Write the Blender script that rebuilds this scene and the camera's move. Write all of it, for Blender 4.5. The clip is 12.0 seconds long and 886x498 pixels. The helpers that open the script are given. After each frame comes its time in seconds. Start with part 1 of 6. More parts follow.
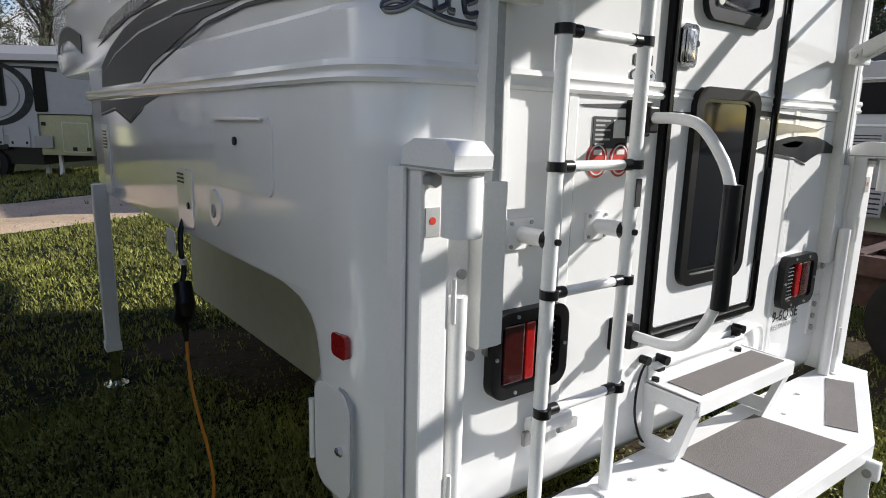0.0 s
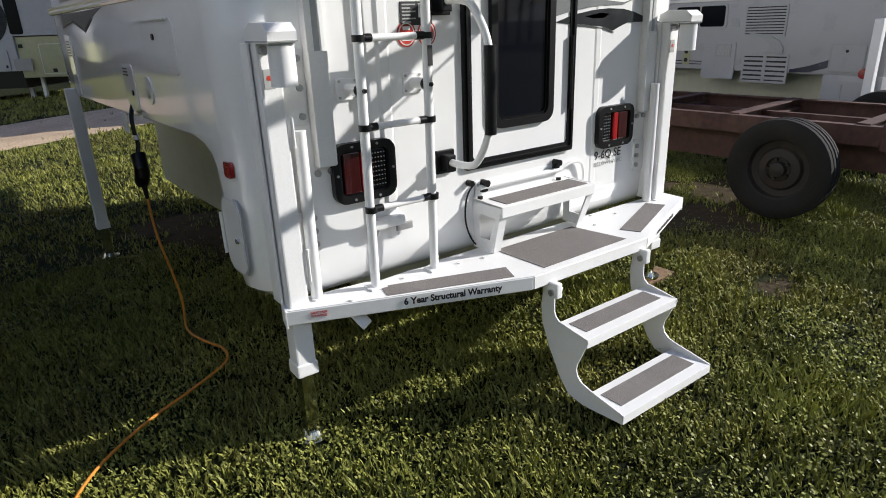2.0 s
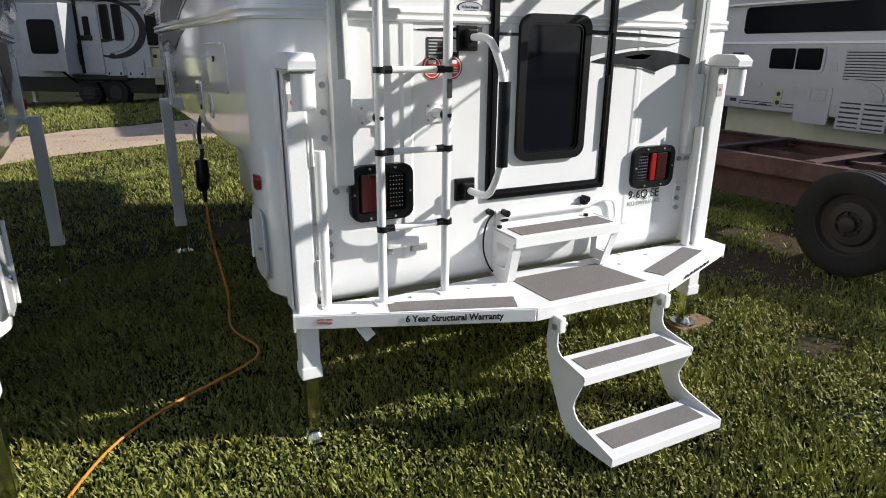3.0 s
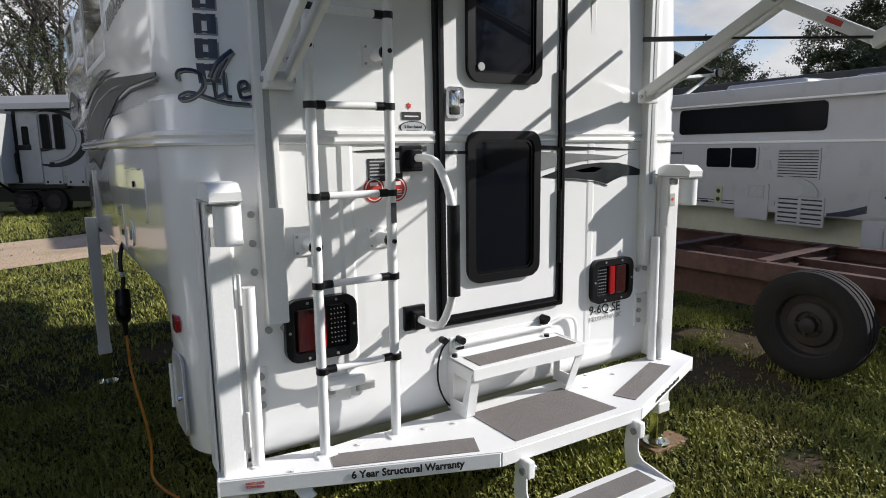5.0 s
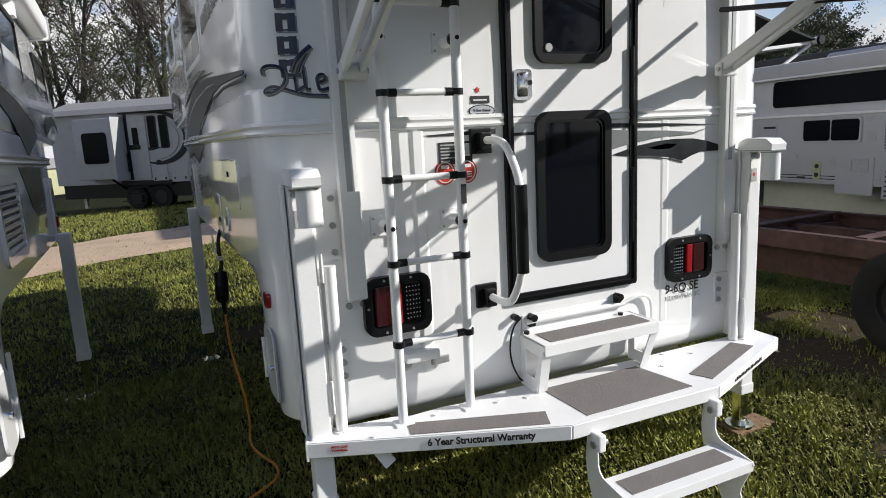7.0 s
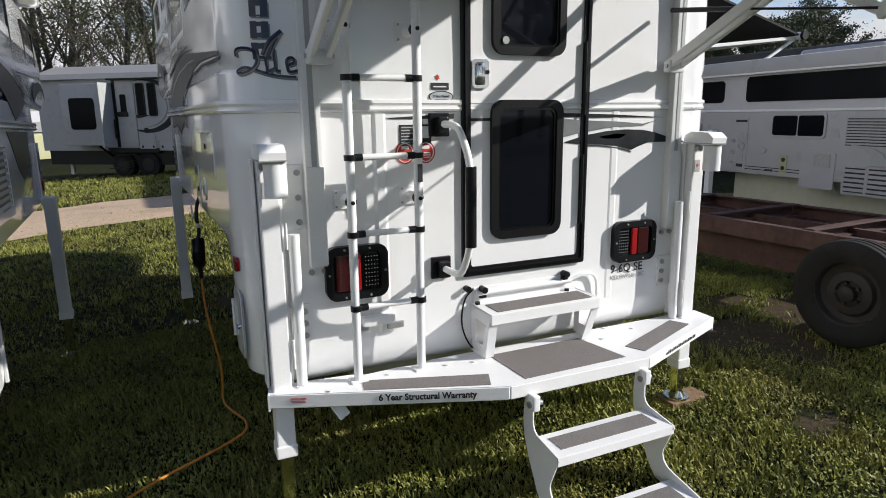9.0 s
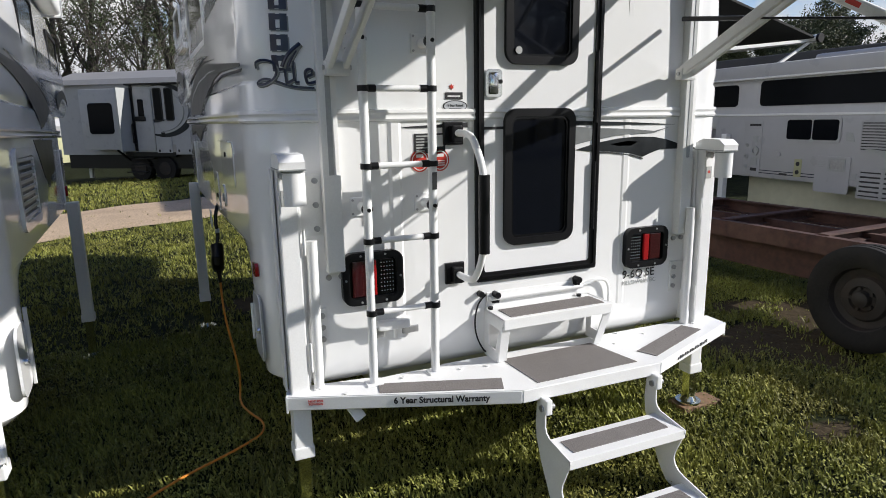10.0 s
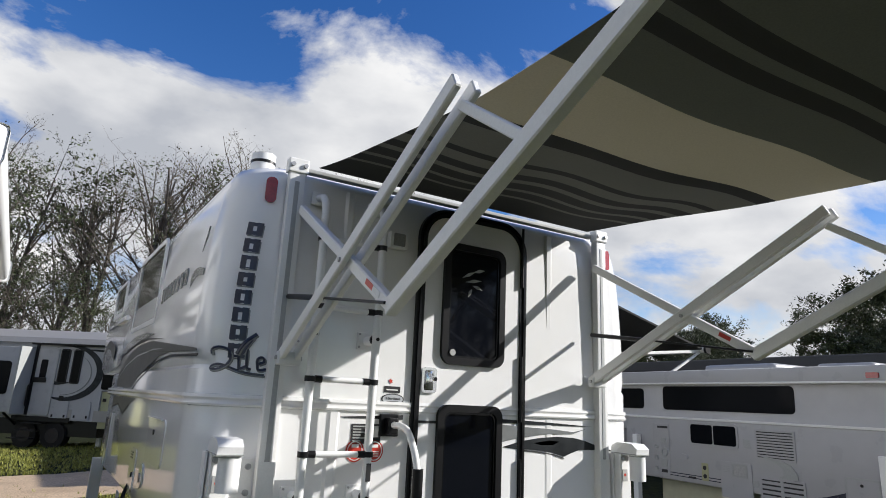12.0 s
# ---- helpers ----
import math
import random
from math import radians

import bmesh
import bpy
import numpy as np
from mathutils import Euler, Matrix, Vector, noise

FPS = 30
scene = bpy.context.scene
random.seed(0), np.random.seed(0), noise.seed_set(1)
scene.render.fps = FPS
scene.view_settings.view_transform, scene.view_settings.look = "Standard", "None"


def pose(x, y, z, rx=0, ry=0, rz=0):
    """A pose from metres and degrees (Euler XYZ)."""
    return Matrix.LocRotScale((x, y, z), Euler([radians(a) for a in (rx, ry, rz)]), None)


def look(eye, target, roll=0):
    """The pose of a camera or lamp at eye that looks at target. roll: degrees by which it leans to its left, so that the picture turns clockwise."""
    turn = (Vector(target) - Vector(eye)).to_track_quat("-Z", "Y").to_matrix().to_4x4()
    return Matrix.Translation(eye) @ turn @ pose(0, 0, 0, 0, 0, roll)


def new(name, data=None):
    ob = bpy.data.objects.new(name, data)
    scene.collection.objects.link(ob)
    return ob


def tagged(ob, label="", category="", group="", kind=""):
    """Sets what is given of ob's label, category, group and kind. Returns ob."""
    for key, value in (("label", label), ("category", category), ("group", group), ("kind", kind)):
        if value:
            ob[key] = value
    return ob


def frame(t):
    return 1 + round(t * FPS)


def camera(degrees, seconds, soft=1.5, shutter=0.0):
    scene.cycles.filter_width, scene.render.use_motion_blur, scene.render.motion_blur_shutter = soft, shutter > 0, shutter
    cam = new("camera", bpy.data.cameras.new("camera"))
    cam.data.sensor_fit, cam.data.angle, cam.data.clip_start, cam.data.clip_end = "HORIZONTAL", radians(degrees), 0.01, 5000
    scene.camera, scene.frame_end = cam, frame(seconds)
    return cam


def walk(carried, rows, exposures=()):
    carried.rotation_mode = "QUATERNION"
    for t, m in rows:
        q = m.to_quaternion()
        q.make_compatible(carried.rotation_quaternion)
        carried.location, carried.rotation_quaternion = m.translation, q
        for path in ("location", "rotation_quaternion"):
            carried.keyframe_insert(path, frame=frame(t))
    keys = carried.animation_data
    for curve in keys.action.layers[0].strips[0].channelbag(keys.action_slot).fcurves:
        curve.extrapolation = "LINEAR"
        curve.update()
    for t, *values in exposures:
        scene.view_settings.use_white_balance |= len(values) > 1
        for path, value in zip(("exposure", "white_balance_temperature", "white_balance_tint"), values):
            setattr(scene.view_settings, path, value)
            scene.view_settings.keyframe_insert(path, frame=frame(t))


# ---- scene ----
cam = camera(71.5, 12.0, soft=0.95)
PATH = [
    (0, (-1.805, -1.073, 1.561), (-0.641, 0.503, 1.163), 1.4),
    (0.5, (-1.759, -1.366, 1.513), (-0.681, 0.27, 1.114), -1.9),
    (1, (-1.733, -1.634, 1.513), (-0.762, 0.023, 0.954), -1.35),
    (1.5, (-1.83, -1.825, 1.515), (-0.816, -0.212, 0.906), -0.7),
    (2, (-1.847, -1.999, 1.512), (-0.741, -0.482, 0.823), -2.1),
    (2.5, (-1.731, -2.159, 1.523), (-0.681, -0.599, 0.841), -0.1),
    (3, (-1.618, -2.246, 1.542), (-0.75, -0.552, 0.927), 0.4),
    (3.2, (-1.6, -2.218, 1.566), (-0.821, -0.462, 1.009), 0.2),
    (4.8, (-1.553, -2.001, 1.622), (-0.515, -0.322, 1.301), -1.4),
    (5, (-1.477, -2.026, 1.623), (-0.444, -0.344, 1.3), -0.8),
    (5.5, (-1.347, -2.086, 1.6), (-0.549, -0.285, 1.254), 0.6),
    (6, (-1.336, -2.098, 1.612), (-0.634, -0.264, 1.231), -0.9),
    (6.5, (-1.364, -2.117, 1.611), (-0.635, -0.287, 1.265), -2.2),
    (7, (-1.475, -2.125, 1.607), (-0.687, -0.322, 1.252), -3.0),
    (7.5, (-1.593, -2.135, 1.605), (-0.656, -0.409, 1.228), -2.3),
    (7.7, (-1.609, -2.141, 1.61), (-0.635, -0.431, 1.252), -2.2),
    (9.3, (-1.423, -2.391, 1.628), (-0.646, -0.599, 1.196), -1.2),
    (9.5, (-1.44, -2.391, 1.642), (-0.666, -0.598, 1.21), -1.9),
    (10, (-1.464, -2.412, 1.646), (-0.688, -0.616, 1.234), -0.9),
    (10.5, (-1.566, -2.425, 1.606), (-0.688, -0.637, 1.426), -1.5),
    (11, (-1.64, -2.398, 1.683), (-0.511, -0.753, 1.81), -0.6),
    (11.5, (-1.706, -2.484, 1.714), (-0.54, -0.901, 2.086), 0.8),
    (12, (-1.629, -2.557, 1.695), (-0.648, -0.883, 2.179), 2.7),
]
walk(cam, [(t, look(eye, target, roll)) for t, eye, target, roll in PATH], [(0.0, 0.42), (0.5, 0.24), (1.0, 0.22), (2.0, 0.32), (2.5, 0.42), (3.2, 0.42), (5.0, 0.24), (10.2, 0.26), (11.2, 0.33), (12.0, 0.33)])

# ---- world, sun ----
LIGHT = Vector((-2.0, 1.0, -1.12)).normalized()          # the way the sunlight travels
SUN_ELEV = math.asin(-LIGHT.z)
SUN_AZIM = math.atan2(-LIGHT.x, -LIGHT.y)

world = bpy.data.worlds.new("world")
scene.world = world
world.use_nodes = True
wn, wl = world.node_tree.nodes, world.node_tree.links
wn.clear()
w_out, w_bg = wn.new("ShaderNodeOutputWorld"), wn.new("ShaderNodeBackground")
w_sky = wn.new("ShaderNodeTexSky")
w_sky.sky_type, w_sky.sun_disc = "NISHITA", False
w_sky.sun_elevation, w_sky.sun_rotation = SUN_ELEV, SUN_AZIM
w_sky.air_density, w_sky.dust_density, w_sky.ozone_density = 1.0, 0.4, 2.5
w_tc = wn.new("ShaderNodeTexCoord")
w_map = wn.new("ShaderNodeMapping")
w_map.inputs["Scale"].default_value = (1.0, 1.0, 2.0)
w_map.inputs["Location"].default_value = (-5.962, -2.621, -1.006)
w_n1 = wn.new("ShaderNodeTexNoise")
w_n1.inputs["Scale"].default_value, w_n1.inputs["Detail"].default_value = 2.1, 9.0
w_n1.inputs["Roughness"].default_value, w_n1.inputs["Distortion"].default_value = 0.58, 0.30
w_ramp = wn.new("ShaderNodeValToRGB")
w_ramp.color_ramp.elements[0].position, w_ramp.color_ramp.elements[1].position = 0.41, 0.49
w_n2 = wn.new("ShaderNodeTexNoise")
w_n2.inputs["Scale"].default_value, w_n2.inputs["Detail"].default_value = 4.0, 6.0
w_shade = wn.new("ShaderNodeValToRGB")
w_shade.color_ramp.elements[0].position, w_shade.color_ramp.elements[1].position = 0.36, 0.66
w_shade.color_ramp.elements[0].color = (10.0, 10.5, 11.6, 1)
w_shade.color_ramp.elements[1].color = (18.5, 18.5, 18.6, 1)
w_mix = wn.new("ShaderNodeMix")
w_mix.data_type = "RGBA"
wl.new(w_tc.outputs["Generated"], w_map.inputs["Vector"])
wl.new(w_map.outputs["Vector"], w_n1.inputs["Vector"])
wl.new(w_map.outputs["Vector"], w_n2.inputs["Vector"])
# cloud banks stand low round the horizon and thin out overhead
w_xyz, w_thin, w_sub = wn.new("ShaderNodeSeparateXYZ"), wn.new("ShaderNodeMapRange"), wn.new("ShaderNodeMath")
w_thin.inputs["From Min"].default_value, w_thin.inputs["From Max"].default_value = 0.48, 0.80
w_thin.inputs["To Min"].default_value, w_thin.inputs["To Max"].default_value = 0.0, 0.16
w_sub.operation = "SUBTRACT"
wl.new(w_tc.outputs["Generated"], w_xyz.inputs["Vector"])
wl.new(w_xyz.outputs["Z"], w_thin.inputs["Value"])
wl.new(w_n1.outputs["Fac"], w_sub.inputs[0])
wl.new(w_thin.outputs["Result"], w_sub.inputs[1])
wl.new(w_sub.outputs["Value"], w_ramp.inputs["Fac"])
wl.new(w_n2.outputs["Fac"], w_shade.inputs["Fac"])
wl.new(w_ramp.outputs["Color"], w_mix.inputs["Factor"])
w_sat = wn.new("ShaderNodeHueSaturation")
w_sat.inputs["Saturation"].default_value, w_sat.inputs["Value"].default_value = 1.34, 3.0
w_sat.inputs["Hue"].default_value = 0.515
wl.new(w_sky.outputs["Color"], w_sat.inputs["Color"])
wl.new(w_sat.outputs["Color"], w_mix.inputs["A"])
wl.new(w_shade.outputs["Color"], w_mix.inputs["B"])
wl.new(w_mix.outputs["Result"], w_bg.inputs["Color"])
w_bg.inputs["Strength"].default_value = 0.0395
wl.new(w_bg.outputs["Background"], w_out.inputs["Surface"])

sun = new("sun", bpy.data.lights.new("sun", "SUN"))
sun.data.energy, sun.data.angle, sun.data.color = 5.2, radians(0.55), (1.0, 0.968, 0.935)
sun.matrix_world = look((8, -4, 6), Vector((8, -4, 6)) + LIGHT)


# ---- materials ----
def mat(name, color, rough=0.5, metal=0.0, grain=60.0, vary=0.06, bump=0.0, stain=3.0, stain_amt=0.08, coat=0.0, dark=None, island=False, alpha_random=0.0):
    """A surface with fine grain and broad stains; dark is the colour of the stains."""
    m = bpy.data.materials.new(name)
    m.use_nodes = True
    n, l = m.node_tree.nodes, m.node_tree.links
    b = n["Principled BSDF"]
    tc = n.new("ShaderNodeTexCoord")
    a, c = n.new("ShaderNodeTexNoise"), n.new("ShaderNodeTexNoise")
    a.inputs["Scale"].default_value, a.inputs["Detail"].default_value = grain, 5.0
    c.inputs["Scale"].default_value, c.inputs["Detail"].default_value = stain, 4.0
    for t in (a, c):
        l.new(tc.outputs["Object"], t.inputs["Vector"])
    ramp = n.new("ShaderNodeValToRGB")
    ramp.color_ramp.elements[0].position, ramp.color_ramp.elements[1].position = 0.3, 0.7
    lo = [v * (1 - vary) for v in color]
    hi = [min(1.0, v * (1 + vary)) for v in color]
    ramp.color_ramp.elements[0].color = (*lo, 1)
    ramp.color_ramp.elements[1].color = (*hi, 1)
    l.new(a.outputs["Fac"], ramp.inputs["Fac"])
    r2 = n.new("ShaderNodeValToRGB")
    r2.color_ramp.elements[0].position, r2.color_ramp.elements[1].position = 0.48, 0.75
    r2.color_ramp.elements[0].color = (0, 0, 0, 1)
    r2.color_ramp.elements[1].color = (stain_amt,) * 3 + (1,)
    l.new(c.outputs["Fac"], r2.inputs["Fac"])
    mix = n.new("ShaderNodeMix")
    mix.data_type = "RGBA"
    l.new(r2.outputs["Color"], mix.inputs["Factor"])
    l.new(ramp.outputs["Color"], mix.inputs["A"])
    d = dark or [v * 0.55 for v in color]
    mix.inputs["B"].default_value = (*d, 1)
    last = mix.outputs["Result"]
    if alpha_random:
        src = n.new("ShaderNodeNewGeometry") if island else n.new("ShaderNodeObjectInfo")
        hsv = n.new("ShaderNodeHueSaturation")
        mr = n.new("ShaderNodeMapRange")
        mr.inputs["To Min"].default_value, mr.inputs["To Max"].default_value = 1 - alpha_random, 1 + alpha_random
        l.new(src.outputs["Random Per Island" if island else "Random"], mr.inputs["Value"])
        l.new(mr.outputs["Result"], hsv.inputs["Value"])
        l.new(last, hsv.inputs["Color"])
        last = hsv.outputs["Color"]
    l.new(last, b.inputs["Base Color"])
    rm = n.new("ShaderNodeMapRange")
    rm.inputs["To Min"].default_value, rm.inputs["To Max"].default_value = max(0.02, rough * 0.85), min(1.0, rough * 1.2)
    l.new(a.outputs["Fac"], rm.inputs["Value"])
    l.new(rm.outputs["Result"], b.inputs["Roughness"])
    b.inputs["Metallic"].default_value = metal
    b.inputs["Coat Weight"].default_value = coat
    b.inputs["Coat Roughness"].default_value = 0.06
    if bump:
        bp = n.new("ShaderNodeBump")
        bp.inputs["Strength"].default_value = bump
        bp.inputs["Distance"].default_value = 0.004
        l.new(a.outputs["Fac"], bp.inputs["Height"])
        l.new(bp.outputs["Normal"], b.inputs["Normal"])
    return m


GELCOAT = mat("white_gelcoat", (0.80, 0.80, 0.79), 0.10, grain=9, vary=0.012, stain=1.6, stain_amt=0.05, coat=0.5, dark=(0.66, 0.66, 0.63))
WHITE_PAINT = mat("white_powder_coat", (0.80, 0.80, 0.79), 0.36, grain=160, vary=0.03, bump=0.05, stain=7, stain_amt=0.10, dark=(0.55, 0.53, 0.48))
ALU_WHITE = mat("white_anodised_aluminium", (0.74, 0.74, 0.72), 0.35, metal=0.0, grain=120, vary=0.03, stain=5, stain_amt=0.12, dark=(0.55, 0.54, 0.50))
DOOR_WHITE = mat("white_door_skin", (0.80, 0.80, 0.80), 0.30, grain=220, vary=0.02, bump=0.04, stain=3, stain_amt=0.04)
BLACK = mat("black_plastic", (0.006, 0.006, 0.007), 0.34, grain=140, vary=0.2, bump=0.03, stain_amt=0.15, dark=(0.014, 0.014, 0.014))
BLACK.node_tree.nodes["Principled BSDF"].inputs["Specular IOR Level"].default_value = 0.28
BLACK_GLOSS = mat("black_gloss_trim", (0.005, 0.005, 0.006), 0.16, grain=40, vary=0.1, stain_amt=0.1, dark=(0.02, 0.02, 0.02))
RUBBER = mat("tyre_rubber", (0.017, 0.016, 0.015), 0.85, grain=60, vary=0.25, bump=0.2, stain=6, stain_amt=0.5, dark=(0.030, 0.027, 0.023))
RUBBER.node_tree.nodes["Principled BSDF"].inputs["Specular IOR Level"].default_value = 0.25
TINT = mat("tinted_glass", (0.004, 0.005, 0.008), 0.04, grain=8, vary=0.1, stain_amt=0.02)
TINT.node_tree.nodes["Principled BSDF"].inputs["Specular IOR Level"].default_value = 0.26
DARK_ACRYLIC = mat("dark_acrylic_pane", (0.005, 0.006, 0.008), 0.10, grain=8, vary=0.1, stain_amt=0.02)
DARK_ACRYLIC.node_tree.nodes["Principled BSDF"].inputs["Specular IOR Level"].default_value = 0.06
GREY_GLASS = mat("side_window_glass", (0.012, 0.013, 0.014), 0.05, grain=8, vary=0.1, stain_amt=0.02)
GREY_GLASS.node_tree.nodes["Principled BSDF"].inputs["Specular IOR Level"].default_value = 0.3
RED_LENS = mat("red_lens", (0.30, 0.008, 0.010), 0.16, grain=120, vary=0.25, bump=0.1, stain_amt=0.1, coat=0.6)
RED_DARK = mat("dark_red_lens", (0.032, 0.003, 0.004), 0.18, grain=140, vary=0.35, bump=0.1, stain_amt=0.1, coat=0.6)
CLEAR_LENS = mat("clear_reflector", (0.62, 0.63, 0.64), 0.14, metal=0.7, grain=120, vary=0.15, stain_amt=0.1)
GRIP = mat("grey_grip_tape", (0.17, 0.155, 0.145), 0.92, grain=420, vary=0.35, bump=0.5, stain=5, stain_amt=0.45, dark=(0.25, 0.235, 0.22))
CHROME = mat("chrome", (0.72, 0.72, 0.73), 0.10, metal=1.0, grain=30, vary=0.03)
ZINC = mat("zinc_plated_steel", (0.62, 0.62, 0.50), 0.14, metal=1.0, grain=35, vary=0.12, stain=8, stain_amt=0.3, dark=(0.35, 0.33, 0.25))
STEEL = mat("grey_steel_bracket", (0.42, 0.42, 0.42), 0.4, metal=0.7, grain=50, vary=0.12, stain_amt=0.2)
NAVY = mat("navy_vinyl", (0.015, 0.020, 0.045), 0.25, grain=30, vary=0.1, stain_amt=0.05, coat=0.3)
SILVER_VINYL = mat("silver_vinyl", (0.42, 0.44, 0.46), 0.30, grain=40, vary=0.05, stain_amt=0.05)
CHAR_VINYL = mat("charcoal_vinyl", (0.026, 0.029, 0.031), 0.30, grain=12, vary=0.35, stain=2.5, stain_amt=0.4, dark=(0.050, 0.054, 0.057), coat=0.0)
CHAR_VINYL.node_tree.nodes["Principled BSDF"].inputs["Specular IOR Level"].default_value = 0.12
GREY_VINYL = mat("grey_vinyl", (0.19, 0.20, 0.20), 0.20, grain=20, vary=0.1, stain_amt=0.2, coat=0.4)
RED_PAINT = mat("red_sticker", (0.50, 0.035, 0.020), 0.4, grain=60, vary=0.1, stain_amt=0.1)
LABEL_WHITE = mat("label_paper", (0.72, 0.72, 0.70), 0.55, grain=80, vary=0.05, stain_amt=0.1)
LABEL_GREY = mat("label_grey", (0.36, 0.37, 0.36), 0.5, grain=80, vary=0.08, stain_amt=0.1)
INK = mat("black_ink", (0.014, 0.014, 0.016), 0.5, grain=80, vary=0.1)
CREAM = mat("cream_fibreglass", (0.56, 0.56, 0.44), 0.5, grain=14, vary=0.05, stain=2, stain_amt=0.35, dark=(0.36, 0.36, 0.27))
RUST = mat("rusty_red_steel", (0.060, 0.026, 0.020), 0.7, grain=26, vary=0.35, bump=0.3, stain=5, stain_amt=0.8, dark=(0.115, 0.062, 0.045))
RIM = mat("dark_rusty_rim", (0.020, 0.016, 0.014), 0.7, grain=30, vary=0.4, bump=0.3, stain=9, stain_amt=0.6, dark=(0.045, 0.028, 0.020))
WOOD = mat("weathered_plank", (0.22, 0.13, 0.07), 0.8, grain=30, vary=0.25, bump=0.3, stain=8, stain_amt=0.5, dark=(0.13, 0.10, 0.07))
CABLE = mat("orange_cable", (0.62, 0.23, 0.025), 0.5, grain=60, vary=0.12, stain_amt=0.25)
FABRIC_DARK = mat("awning_charcoal", (0.052, 0.053, 0.050), 0.85, grain=180, vary=0.10, bump=0.15, stain=1.2, stain_amt=0.2)
FABRIC_GREY = mat("awning_grey", (0.20, 0.20, 0.175), 0.85, grain=180, vary=0.08, bump=0.15, stain=1.2, stain_amt=0.2)
FABRIC_CREAM = mat("awning_cream", (0.50, 0.47, 0.37), 0.85, grain=180, vary=0.06, bump=0.15, stain=1.2, stain_amt=0.2)
FABRIC_OLIVE = mat("awning_grey_green", (0.165, 0.172, 0.145), 0.85, grain=180, vary=0.08, bump=0.15, stain=1.2, stain_amt=0.2)
for cloth in (FABRIC_DARK, FABRIC_GREY, FABRIC_CREAM, FABRIC_OLIVE):
    cn, cl = cloth.node_tree.nodes, cloth.node_tree.links
    pb, out = cn["Principled BSDF"], cn["Material Output"]
    tl, mx = cn.new("ShaderNodeBsdfTranslucent"), cn.new("ShaderNodeMixShader")
    cl.new(pb.inputs["Base Color"].links[0].from_socket, tl.inputs["Color"])
    mx.inputs["Fac"].default_value = 0.38
    cl.new(pb.outputs["BSDF"], mx.inputs[1])
    cl.new(tl.outputs["BSDF"], mx.inputs[2])
    cl.new(mx.outputs["Shader"], out.inputs["Surface"])
BARK = mat("tree_bark", (0.085, 0.070, 0.058), 0.9, grain=18, vary=0.35, bump=0.6, stain=3, stain_amt=0.6, dark=(0.15, 0.14, 0.125))
LEAF_GREEN = mat("dull_green_leaves", (0.042, 0.058, 0.019), 0.6, grain=3, vary=0.3, stain=0.6, stain_amt=0.6, dark=(0.075, 0.062, 0.025), island=True, alpha_random=0.35)
LEAF_AUTUMN = mat("autumn_leaves", (0.095, 0.078, 0.030), 0.6, grain=3, vary=0.3, stain=0.5, stain_amt=0.7, dark=(0.05, 0.065, 0.02), island=True, alpha_random=0.4)
GRASS = mat("grass_blades", (0.205, 0.214, 0.046), 0.5, grain=2.2, vary=0.4, stain=0.9, stain_amt=0.7, dark=(0.205, 0.180, 0.050), island=True, alpha_random=0.45)
GRASS.node_tree.nodes["Principled BSDF"].inputs["Specular IOR Level"].default_value = 0.25
ROOF_DARK = mat("dark_roof_membrane", (0.06, 0.062, 0.066), 0.7, grain=20, vary=0.1, stain_amt=0.2)
TAN_PANEL = mat("tan_moulded_panel", (0.38, 0.38, 0.22), 0.55, grain=14, vary=0.06, stain_amt=0.2)
VINYL_WALL = mat("white_soft_wall", (0.47, 0.47, 0.48), 0.6, grain=6, vary=0.05, bump=0.5, stain=1.5, stain_amt=0.15)
OFFWHITE = mat("white_trailer_skin", (0.40, 0.40, 0.405), 0.28, grain=5, vary=0.03, stain=0.8, stain_amt=0.12)
OFFWHITE.node_tree.nodes["Principled BSDF"].inputs["Specular IOR Level"].default_value = 0.25
TAUPE = mat("taupe_trailer_skin", (0.30, 0.29, 0.27), 0.35, grain=5, vary=0.05, stain=0.8, stain_amt=0.15)


